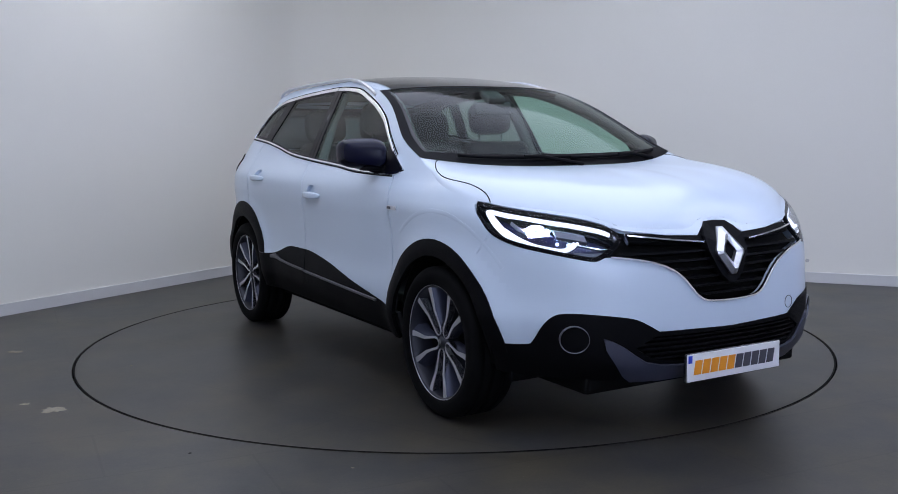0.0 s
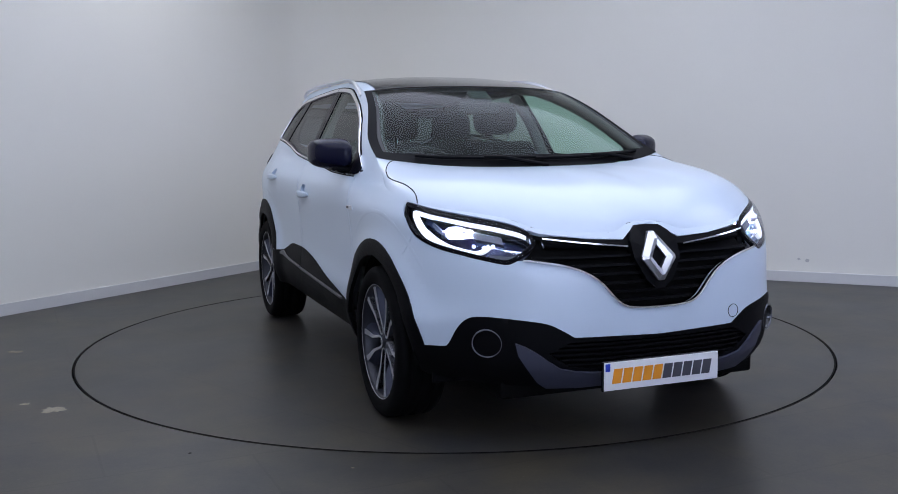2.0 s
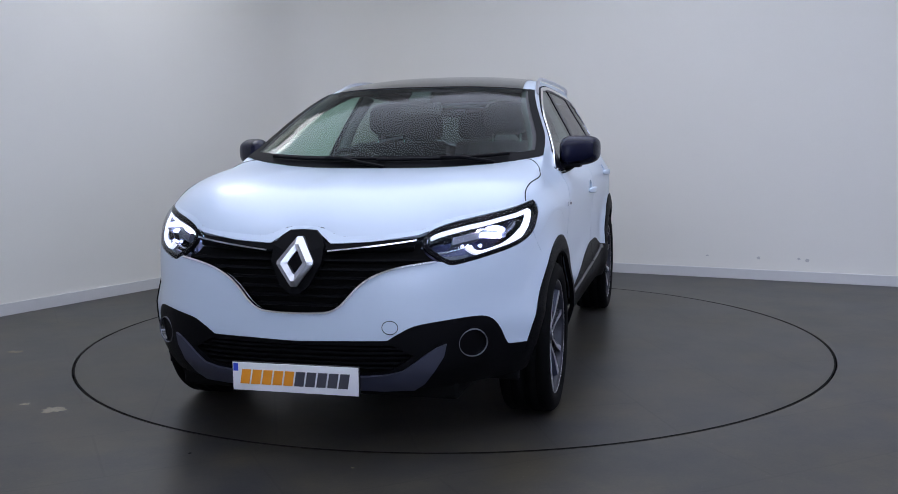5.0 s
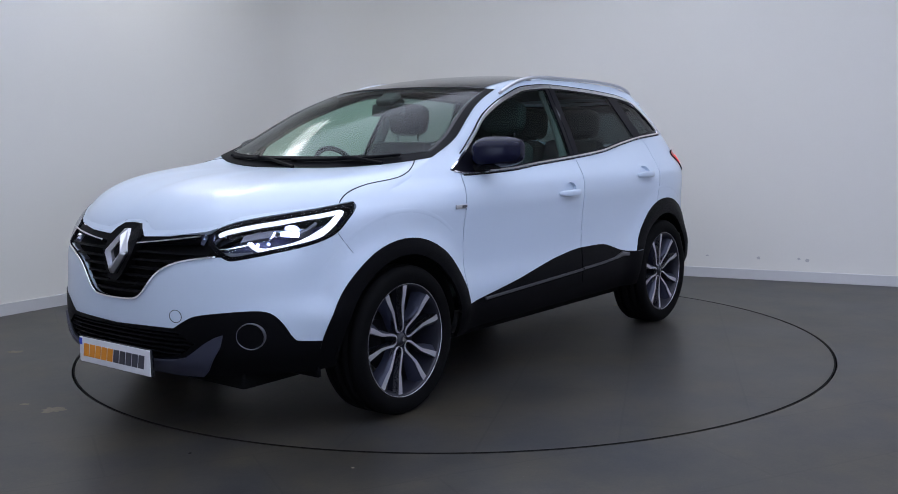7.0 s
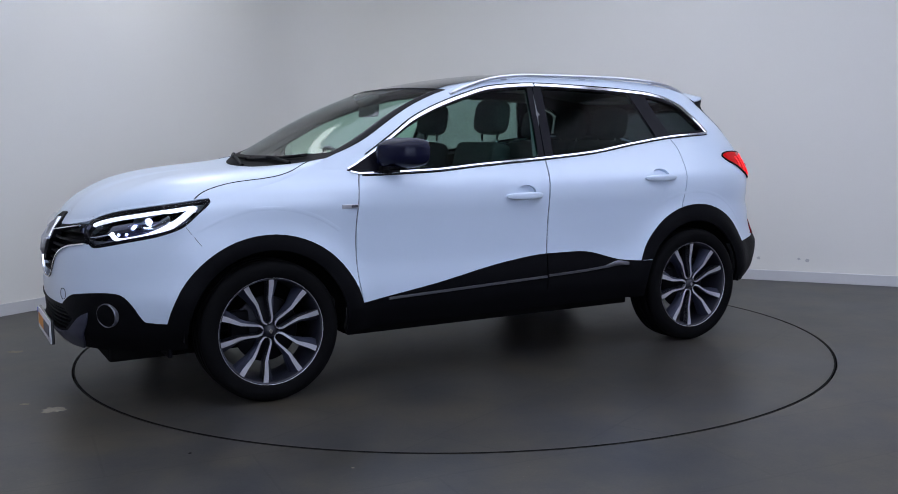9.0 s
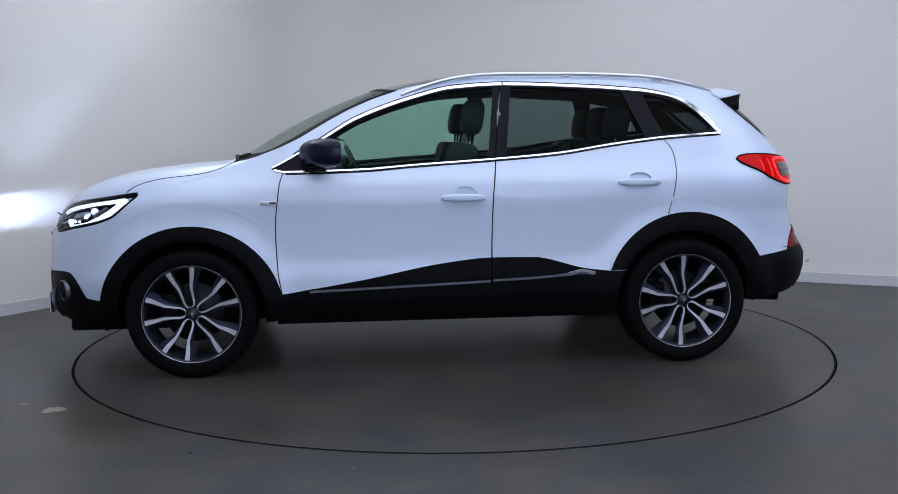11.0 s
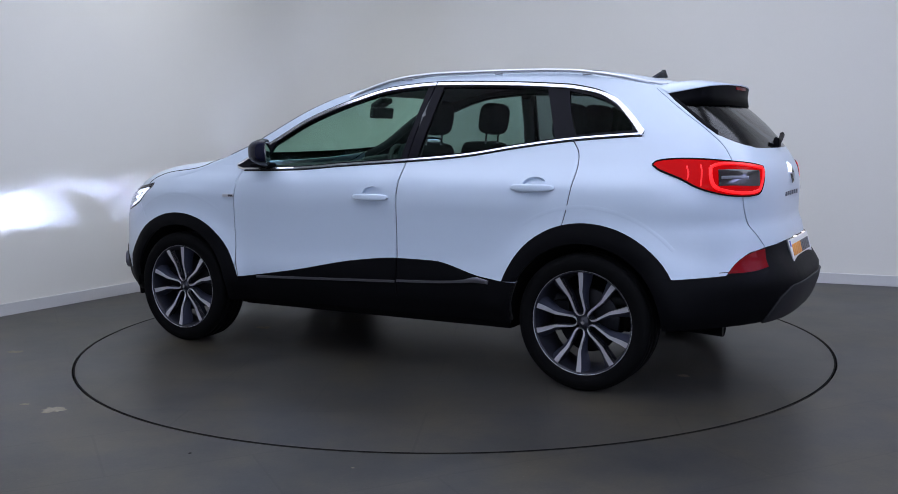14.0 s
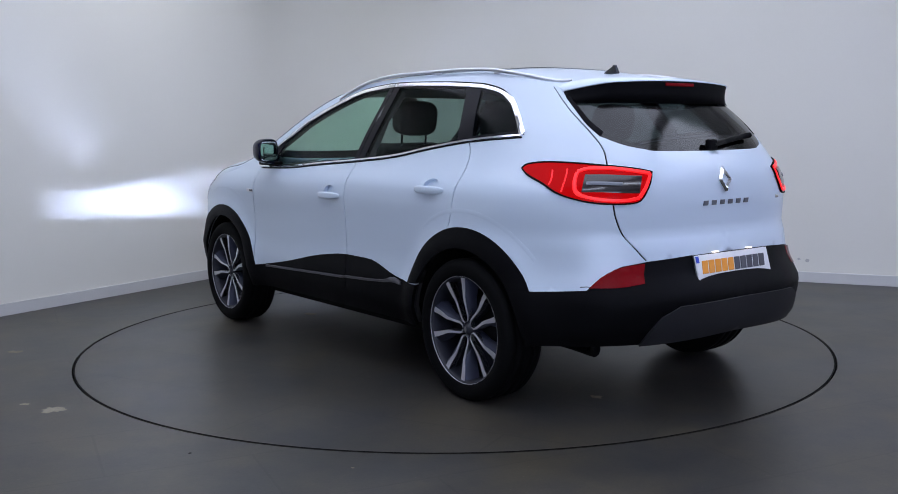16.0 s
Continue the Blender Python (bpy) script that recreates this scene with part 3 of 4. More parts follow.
def grid_mesh(fn, us, vs_, sides=True):
    """Surface from fn(u, v) with u across and v along."""
    pts = [fn(u, v) for v in vs_ for u in us]
    nu = len(us)
    fs = [(j * nu + i, j * nu + i + 1, (j + 1) * nu + i + 1, (j + 1) * nu + i) for j in range(len(vs_) - 1) for i in range(nu - 1)]
    return pts, fs


S_COWL, S_HEAD, S_ROOF = 1.79, 2.55, 4.66


def edge(s):
    return shell(np.array(s), roof_line(np.array(s)))


def screen(q, v, lift=0.0):
    """Windscreen: q from -1 to 1 across, v from 0 at the cowl to 1 at the roof."""
    a = edge(S_COWL + (S_HEAD - S_COWL) * v)
    k = np.array([1.18 + (.345 - 1.18) * v, 0, 1.098 + (1.522 - 1.098) * v + .038 * math.sin(math.pi * v)])
    c = abs(q)
    return (k[0] + (a[0] - k[0]) * c**2.6, a[1] * q, k[2] + (a[2] - k[2]) * c**3.0 + lift)


def bonnet(u, r):
    """Bonnet and wing tops: u from -1 to 1 along the front edge, r from 0 at the edge to 1 at the cowl."""
    c = abs(u)
    e = edge(S_COWL * c)
    k = np.array(screen(c**1.0, 0))
    f = .16 + .16 * c**3
    m = np.array([*(e[:2] * (1 - f) + k[:2] * f), e[2] + (k[2] - e[2]) * (.78 - .28 * c**3) + .060 * (1 - c**4)])
    p = e * (1 - r)**2 + m * 2 * r * (1 - r) + k * r * r
    sgn = 1 if u >= 0 else -1
    return (p[0], p[1] * sgn, p[2])


def roof(q, s, lift=0.0):
    a = edge(s)
    x0 = .345
    t = (s - S_HEAD) / (S_ROOF - S_HEAD)
    rise = .018 + .018 * min(1, t * 5) * (1 if t < .8 else 1 - (t - .8) * 2.0)
    kx = a[0] + (x0 - edge(S_HEAD)[0]) * max(0, 1 - t * 4)
    c = abs(q)
    return (kx + (a[0] - kx) * c**2.2, a[1] * q, a[2] + rise * (1 - c**2.6) + lift)


# ---- turntable ----
turntable = new("turntable")
tagged(turntable, "round dark grey turntable set flush in the floor", "turntable")
vs, fs = lathe([(0.0, 0.0), (RADIUS - .012, 0.0), (RADIUS - .006, -.003), (RADIUS - .006, -.045)], N)
piece("platform", [(x, z, y) for x, y, z in vs], [tuple(reversed(f)) for f in fs], DISC, turntable, smooth=False)
# black ring added for the dark gap, which is hidden at a low view
vs, fs = lathe([(RADIUS - .011, .0), (RADIUS - .009, .0012), (RADIUS - .004, .0012), (RADIUS - .003, .0)], N)
piece("edge_gap_line", [(x, z, y) for x, y, z in vs], [tuple(reversed(f)) for f in fs], GAP, turntable, "thin black line for the dark gap round the turntable", smooth=False)


# ---- car ----
car = new("car")
tagged(car, "white compact crossover car with black lower cladding, headlights on", "car")


def put(name, key, mat, lift=0.0, both=True, label=""):
    if both:
        return piece(name, *region(key, lift), mat, car, label)
    return [piece(name, *region(key, lift, (sg,)), mat, car, label) for sg in (1, -1)]


put("front_bumper", "front_bumper", PAINT)
put("front_wing", "front_wing", PAINT, both=False)
put("front_door", "front_door", PAINT, both=False)
put("rear_door", "rear_door", PAINT, both=False)
put("rear_quarter_panel", "rear_quarter", PAINT, both=False)
put("side_frame", "side_frame", PAINT, both=False)
put("tailgate", "tailgate", PAINT)
put("handle_recess", ("recess_f",), PAINT, -.020, both=False)
put("handle_recess", ("recess_r",), PAINT, -.020, both=False)
tagged(put("panel_gap", "gap", GAP, -.007), kind="stuff")
put("wheel_arch_trim", "flare_f", CLAD, .006, both=False, label="black plastic wheel arch trim")
put("wheel_arch_trim", "flare_r", CLAD, .006, both=False, label="black plastic wheel arch trim")
put("sill_cladding", "sill", CLAD, .004, both=False)
put("lower_bumper", "clad_front", CLAD, .004)
put("rear_lower_bumper", "clad_rear", CLAD, .006)
put("skid_plate", "skid_f", SKID, .014, label="blue-grey front skid plate")
put("rear_skid_plate", "skid_r", CLAD_GREY, .016)
put("lower_grille", "lower_grille", GAP, -.03)
put("grille_backing", "grille", GAP, -.045)
put("window_surround", "window_surround", PILLAR, .001, both=False, label="gloss black window pillar trim")
for n, k, g_ in (("front_door_glass", "window_f", GLASS_SIDE), ("rear_door_glass", "window_r", GLASS_DARK), ("quarter_glass", "window_q", GLASS_DARK)):
    put(n, k, g_, -.003, both=False)
put("rear_window", "rear_glass", GLASS_REAR, -.002)
HOUSING = put("headlamp", "headlamp", LAMP_DARK, -.13, both=False, label="clear-covered headlamp, lit")
put("tail_lamp", "taillamp", RED, .006, both=False, label="red tail lamp lens, lit")
put("rear_reflector", "reflector", RED_DIM, .009, both=False)

U = np.linspace(-1, 1, 97)
piece("bonnet", *grid_mesh(bonnet, U, np.linspace(0, 1, 30)), PAINT, car)
pts, fs = grid_mesh(lambda q, v: screen(q, v), np.linspace(-1, 1, 41), np.linspace(0, 1, 21))
piece("windscreen", pts, fs, GLASS_FRONT, car, "clear windscreen")
piece("roof", *grid_mesh(lambda q, s: roof(q, s), np.linspace(-1, 1, 41), np.linspace(S_HEAD, S_ROOF, 50)), PAINT, car)
piece("roof_glass", *grid_mesh(lambda q, s: roof(q, s, .004), np.linspace(-.9, .9, 33), np.linspace(S_HEAD, 3.9, 36)), GLOSS, car, "black panoramic roof glass")

# underside closing the body
bm = bmesh.new()
box(bm, (1.78, 1.56, .10), pose(0, 0, .305))
box(bm, (3.2, 1.10, .12), pose(.15, 0, .305))
part("underbody", bm, GAP, car, smooth=False)


def strip(name, line, width, lift, thick, mat, parent, mirrored=True, label=""):
    """A moulding along a line on the shell; s below zero lies on the other half."""
    def one(sg):
        l = np.array([p[:2] for p in line], float)
        w = np.array([p[2] if len(p) > 2 else width for p in line])
        d = np.gradient(l, axis=0)
        d /= np.linalg.norm(d, axis=1, keepdims=True) + 1e-12
        n = np.stack([-d[:, 1], d[:, 0]], 1) * w[:, None] / 2
        rows_ = []
        for off, lf in ((n, lift), (n * .75, lift + thick * .3), (-n * .75, lift + thick * .3), (-n, lift), (-n, lift - thick), (n, lift - thick)):
            q = l + off
            p = skin(np.abs(q[:, 0]), q[:, 1], np.full(len(q), lf))
            p[:, 1] *= np.where(q[:, 0] < 0, -1, 1) * sg
            rows_.append(p)
        k = len(rows_)
        vs = [tuple(rows_[j][i]) for i in range(len(l)) for j in range(k)]
        fs = [(i * k + j, i * k + (j + 1) % k, (i + 1) * k + (j + 1) % k, (i + 1) * k + j) for i in range(len(l) - 1) for j in range(k)]
        fs += [tuple(range(k)), tuple(reversed(range(len(vs) - k, len(vs))))]
        bm = bmesh.new()
        bv = [bm.verts.new(v) for v in vs]
        for f in fs:
            bm.faces.new([bv[i] for i in f])
        return part(name, bm, mat, parent[0 if sg > 0 else 1] if isinstance(parent, list) else parent, label)
    return [one(sg) for sg in ((1, -1) if mirrored else (1,))]


def blob(name, size, m, mat, parent, bevel, seg=3, taper=None, label=""):
    bm = bmesh.new()
    box(bm, size, Matrix(), bevel, seg)
    if taper:
        for v in bm.verts:
            taper(v.co)
    return part(name, bm, mat, parent, label, m)


def pebble(name, size, m, mat, parent, power=.6, warp=None, label=""):
    """A soft rounded solid between a ball and a box."""
    bm = bmesh.new()
    bmesh.ops.create_uvsphere(bm, u_segments=28, v_segments=16, radius=1)
    for v in bm.verts:
        v.co = [math.copysign(abs(k)**power, k) * h / 2 for k, h in zip(v.co, size)]
        if warp:
            warp(v.co)
    return part(name, bm, mat, parent, label, m)


# ---- wheels ----
def prism(poly, y0, y1):
    """Closed prism from a flat outline; the outline is (x, z) and each point may carry its own face height."""
    k = len(poly)
    vs = [(p[0], (p[2] if len(p) > 2 else y1), p[1]) for p in poly] + [(p[0], y0, p[1]) for p in poly]
    fs = [tuple(range(k)), tuple(reversed(range(k, 2 * k)))] + [(i, i + k, (i + 1) % k + k, (i + 1) % k) for i in range(k)]
    return vs, fs


def solid(name, vs, fs, mat, parent, label="", m=None):
    bm = bmesh.new()
    bv = [bm.verts.new(v) for v in vs]
    for f in fs:
        bm.faces.new([bv[i] for i in f])
    return part(name, bm, mat, parent, label, m)


def spoke_shapes(sg):
    path = [(.034, .005, .009), (.040, .017, .009), (.058, .025, .010), (.11, .029, .011), (.145, .033, .015), (.175, .044, .020), (.21, .056, .024), (.249, .066, .028)]
    a, b, c = [], [], []
    for r, t, w in path:
        h = .074 + .018 * max(0, (r - .05) / .2)
        a.append((r, sg * (t - w / 2), h)); b.append((r, sg * (t + w / 2), h))
        c.append((r * .985, sg * (t + w / 2 + .20 * max(0, r - .08)), h - .026))
    face = a + b[::-1]
    body = [(x, z, y - .003) for x, z, y in b] + c[::-1]
    return prism(face, .05, .09), prism(body, .02, .06), prism([(x, z, y - .003) for x, z, y in face], .02, .07)


def make_wheel():
    w = new("wheel")
    w.parent = car
    tagged(w, "ten-spoke machined alloy wheel with black tyre")
    prof = [(.246, .085), (.256, .101), (.268, .109), (.30, .1135), (.318, .110), (.331, .099), (.338, .086), (.339, .062), (.332, .060), (.332, .052), (.340, .050), (.340, .012), (.332, .010), (.332, -.010), (.340, -.012), (.340, -.050), (.332, -.052), (.332, -.060), (.339, -.062), (.338, -.086), (.326, -.105), (.30, -.1135), (.262, -.105), (.246, -.09)]
    piece("tyre", *lathe(prof, 72), RUBBER, w)
    rim = piece("rim", *lathe([(.258, .098), (.252, .101), (.246, .088), (.238, .05), (.228, -.07), (.24, -.10)], 72), ALLOY_DARK, w)
    piece("rim_lip", *lathe([(.2580, .0990), (.2573, .1015), (.2555, .1015), (.2548, .0985), (.2548, .090)], 72), ALLOY, rim)
    shapes = {sg: spoke_shapes(sg) for sg in (1, -1)}
    for i in range(5):
        turn = Matrix.Rotation(radians(-79 - 72 * i), 4, "Y")
        for sg in (1, -1):
            f, b, d = shapes[sg]
            solid("spoke", *d, ALLOY_DARK, rim, m=turn)
            solid("spoke", *f, ALLOY, rim, m=turn)
            solid("spoke_flank", *b, FLANK, rim, m=turn)
    piece("hub_cap", *lathe([(.0, .083), (.014, .082), (.021, .078), (.026, .070), (.034, .064), (.037, .05), (.037, .0)], 32), ALLOY_DARK, rim)
    solid("hub_badge", *prism([(0, .014), (.010, 0), (0, -.014), (-.010, 0)], .080, .0855), CHROME, rim)
    piece("brake_disc", *lathe([(.0, .005), (.155, .005), (.16, 0), (.155, -.015), (.0, -.015)], 48), DISC_METAL, w)
    bm = bmesh.new()
    box(bm, (.09, .06, .15), pose(.13, .0, .03), .012)
    part("brake_caliper", bm, CLAD, w)
    return w


def wheels():
    w = make_wheel()
    w.matrix_basis = pose(1.323, .79, .340, 0, 2, 0)
    for x, y, rz, spin in ((-1.323, .79, 0, 6), (1.323, -.79, 180, 22), (-1.323, -.79, 180, 50)):
        copy_thing(w, pose(x, y, .340, 0, spin, rz))
    for x in (1.323, -1.323):
        for sg in (1, -1):
            vs, fs = [], []
            for i in range(25):
                a = radians(-3 + 186 * i / 24)
                for yy in (.86, .58):
                    vs.append((x + .405 * math.cos(a), sg * yy, .345 + .405 * math.sin(a)))
                vs.append((x + .05 * math.cos(a), sg * .58, .345 + .05 * math.sin(a)))
            for i in range(24):
                fs += [(3 * i, 3 * i + 1, 3 * i + 4, 3 * i + 3), (3 * i + 1, 3 * i + 2, 3 * i + 5, 3 * i + 4)]
            piece("wheel_arch_liner", vs, fs, GAP, car)


wheels()

# ---- inner lining, dark, below the belt ----
put("inner_lining", ("front_door", "rear_door", "rear_quarter", "gap", "recess_f", "recess_r", "sill", "tailgate", "taillamp", "clad_rear", "reflector", "skid_r"), TRIM, -.03)
put("tail_lamp_backing", "taillamp", GAP, -.006, both=False)
put("front_bulkhead", ("front_bumper", "clad_front", "grille", "lower_grille", "skid_f"), GAP, -.10)

put("pillar_lining", "side_frame", TRIM, -.024, both=False)

# ---- mouldings ----
strip("belt_chrome", [(s, float(belt(s)) - .001) for s in np.linspace(1.893, 4.41, 60)], .0105, .006, .01, CHROME, car, label="thin chrome window moulding")
strip("window_chrome", [(s, float(win_top(s)) - .002, .010 + .010 * min(1, max(0, (s - 2.0) / .4))) for s in np.concatenate([np.linspace(1.882, 3.1285, 44)])], .02, .006, .01, CHROME, car, label="chrome window moulding")
strip("window_chrome", [(s, float(win_top(s)) - .002, .019 + .020 * min(1, max(0, (s - 4.20) / .14))) for s in np.concatenate([np.linspace(3.136, 4.30, 30), np.linspace(4.31, 4.418, 16)])], .02, .006, .01, CHROME, car, label="chrome window moulding")
strip("window_seal", [(s, float(win_top(s)) + .012) for s in np.concatenate([np.linspace(1.99, 4.30, 60), np.linspace(4.31, 4.40, 12)])], .006, .002, .006, GAP, car)
strip("window_seal", [(s, float(belt(s)) - .010) for s in np.linspace(1.95, 4.41, 60)], .005, .002, .006, GAP, car)
strip("sill_chrome", sz([(2.06, .443), (2.5, .458), (3.02, .476)], 8), .012, .012, .008, SILL_STRIP, car, label="dark satin sill strip")
strip("sill_chrome", [(p[0], p[1], .012 + .016 * min(1, max(0, 1 - abs(p[0] - 3.52) / .11))) for p in sz([(3.035, .480), (3.25, .488), (3.42, .500), (3.51, .514), (3.59, .506)], 8)], .012, .012, .008, SILL_STRIP, car, label="dark satin sill strip")
strip("grille_chrome", [(-p[0], p[1]) for p in GRILLE[12:]][:-1] + [(p[0], p[1]) for p in reversed(GRILLE[12:])], .009, .006, .010, CHROME, car, mirrored=False)
strip("wing_chrome", sz([(.125, .808), (.25, .821), (.36, .833), (.455, .845)], 4), .007, .014, .02, CHROME, car, label="slim chrome grille strip")

# ---- fine body marks ----
ring = [(.372 + .030 * math.cos(a), .527 + .026 * math.sin(a)) for a in np.linspace(0, 2 * math.pi, 33)]
strip("towing_cover_gap", ring, .0025, .0008, .002, GAP, car, mirrored=False)
for cx, a0, a1, rr in ((1.323, 40, 128, .58), (-1.323, 55, 140, .56)):
    strip("arch_crease", arc(cx, rr, rr, a0, a1, 30), .020, .0001, .0011, PAINT, car)
strip("paint_scratch", [(4.70, .603), (4.73, .605), (4.77, .602)], .003, .001, .001, GAP, car, mirrored=False)

# ---- grilles ----
for z in (.610, .645, .680, .715, .750, .785):
    ss = [s for s in np.linspace(0, .52, 60) if inside(GRILLE, (s, z))]
    m_ = max(ss) - .012
    strip("grille_bar", [(s, z) for s in np.linspace(-m_, m_, 36)], .012, -.014, .02, CLAD, car, mirrored=False)
strip("grille_top_bar", [(s, .842 - .012 * (1 - min(1, abs(s) / .45)) + .008 * abs(s)) for s in np.linspace(-.45, .45, 40)], .04, -.010, .02, CLAD, car, mirrored=False)
for z in (.368, .388, .408, .428, .446):
    ss = [s for s in np.linspace(0, .5, 60) if inside(LOWER_GRILLE, (s, z))]
    m_ = max(ss)
    strip("lower_grille_bar", [(s, z) for s in np.linspace(-m_, m_, 30)], .009, -.008, .02, CLAD, car, mirrored=False)


def nose_plate(name, outline, depth, mat, parent, hole=None, label="", rear=False, ridge=0.0):
    """A raised emblem on the nose or tail from a (y, z) outline, optionally a ring with a ridge."""
    f = (lambda z: float(tail(z))) if rear else (lambda z: float(nose(z)))
    sg = -1 if rear else 1
    vs, fs = [], []
    k = len(outline)
    if hole is None:
        vs = [(f(z) - sg * .03, y, z) for y, z in outline] + [(f(z) + sg * depth, y, z) for y, z in outline] + [(f(sum(z for _, z in outline) / k) + sg * depth, sum(y for y, _ in outline) / k, sum(z for _, z in outline) / k)]
        fs = [(i, (i + 1) % k, k + (i + 1) % k, k + i) for i in range(k)] + [(k + i, k + (i + 1) % k, 2 * k) for i in range(k)]
    else:
        mid = [((a[0] + b[0]) / 2, (a[1] + b[1]) / 2) for a, b in zip(outline, hole)]
        for ring, d in ((outline, -.03), (outline, depth), (mid, depth + ridge), (hole, depth), (hole, -.03)):
            vs += [(f(z) + sg * d, y, z) for y, z in ring]
        for r in range(4):
            fs += [(r * k + i, r * k + (i + 1) % k, (r + 1) * k + (i + 1) % k, (r + 1) * k + i) for i in range(k)]
    bm = bmesh.new()
    bv = [bm.verts.new(v) for v in vs]
    for q in fs:
        bm.faces.new([bv[i] for i in q])
    o = part(name, bm, mat, parent, label)
    for pl in o.data.polygons:
        pl.use_smooth = False
    return o


shield = nose_plate("badge_surround", [(0, .893), (.055, .89), (.085, .868), (.105, .835), (.105, .77), (.06, .685), (.02, .652), (-.02, .652), (-.06, .685), (-.105, .77), (-.105, .835), (-.085, .868), (-.055, .89)], .012, CLAD, car)
nose_plate("badge", [(-.012, .868), (.012, .868), (.075, .778), (.075, .765), (.012, .682), (-.012, .682), (-.075, .765), (-.075, .778)], .022, SATIN, shield, [(-.003, .816), (.003, .816), (.030, .775), (.030, .769), (.003, .730), (-.003, .730), (-.030, .769), (-.030, .775)], "brushed silver diamond emblem", ridge=.014)
nose_plate("rear_badge", [(-.008, 1.098), (.008, 1.098), (.045, 1.046), (.045, 1.038), (.008, .988), (-.008, .988), (-.045, 1.038), (-.045, 1.046)], .008, CHROME, car, [(-.002, 1.068), (.002, 1.068), (.018, 1.045), (.018, 1.039), (.002, 1.018), (-.002, 1.018), (-.018, 1.039), (-.018, 1.045)], "chrome diamond emblem", rear=True, ridge=.008)
for i in range(6):
    y = .138 - .058 * i
    nose_plate("name_bar", [(y + .016, .930), (y + .012, .951), (y - .016, .951), (y - .012, .930)], .005, LAMP_BODY, car, rear=True)
blob("drive_bar", (.004, .05, .016), pose(-2.085, -.43, .945, 0, 0, -22), CHROME, car, .002)


# ---- number plates with plain bars ----
def number_plate(m, sg):
    pl = new("number_plate")
    pl.parent = car
    pl.matrix_basis = m
    blob("backing", (.014, .53, .118), pose(-.004, 0, 0), GLOSS, pl, .004)
    blob("face", (.006, .522, .111), pose(.006, 0, 0), PLATE_WHITE, pl, .0025, label="white plate face")
    for i in range(10):
        y = (-.205 + .0455 * i)
        poly = [(y - .024, -.029), (y + .014, -.029), (y + .024, .029), (y - .014, .029)]
        vs = [(.0092, p[0], p[1]) for p in poly] + [(.0115, p[0] * .999, p[1] * .97) for p in poly]
        solid("letter_bar", vs, [(0, 1, 2, 3), (7, 6, 5, 4)] + [(j, j + 4, (j + 1) % 4 + 4, (j + 1) % 4) for j in range(4)], ORANGE if i < 5 else CHARCOAL, pl)
    blob("country_band", (.003, .02, .03), pose(.0096, -.247, .036), BLUE, pl, .0008)
    return pl


number_plate(pose(2.222, 0, .323), 1)
number_plate(pose(-2.172, 0, .662, 0, -16, 180), -1)
for y in (.12, -.12):
    blob("plate_lamp", (.012, .04, .006), pose(-2.170, y, .726), PLATE_LAMP, car, .003)

# ---- headlamps ----
for o, sg in zip(HOUSING, (1, -1)):
    piece("lamp_cover", *region("headlamp", .002, (sg,)), GLASS_LAMP, o).visible_shadow = False
strip("daytime_light", [(p[0], p[1], .013 + .012 * max(0, min(1, (p[0] - .80) / .2))) for p in sz([(.505, .866), (.54, .880), (.63, .900), (.722, .914), (.86, .936), (.985, .955)], 5)], .018, -.014, .012, LED, HOUSING, label="lit white light guide")
strip("daytime_light", [(p[0], p[1], .016 + .026 * max(0, min(1, (p[0] - .84) / .10))) for p in sz([(1.002, .952), (.992, .915), (.965, .875), (.92, .843), (.86, .822), (.78, .806), (.72, .800), (.68, .815), (.66, .83)], 5)], .017, -.014, .012, LED, HOUSING, label="lit white light guide")
strip("lamp_bezel", sz([(.53, .806), (.58, .808), (.655, .822)], 5), .006, -.012, .01, CHROME, HOUSING)
strip("lamp_bezel", sz([(.60, .862), (.66, .872), (.72, .88)], 4), .04, -.05, .02, LAMP_BODY, HOUSING)
strip("lamp_bezel", sz([(.845, .868), (.875, .885), (.90, .91)], 4), .022, -.03, .02, LAMP_BODY, HOUSING, label="silver lamp reflector")
strip("indicator", sz([(.56, .785), (.62, .782), (.68, .785)], 4), .024, -.03, .012, LAMP_BODY, HOUSING)
strip("lamp_surround", [(min(1.066, max(.489, p[0])), p[1] + (-.010 if i < 29 else .010)) for i, p in enumerate(LAMP + LAMP[:2])], .018, -.004, .012, FRIT, HOUSING, label="black lamp surround")
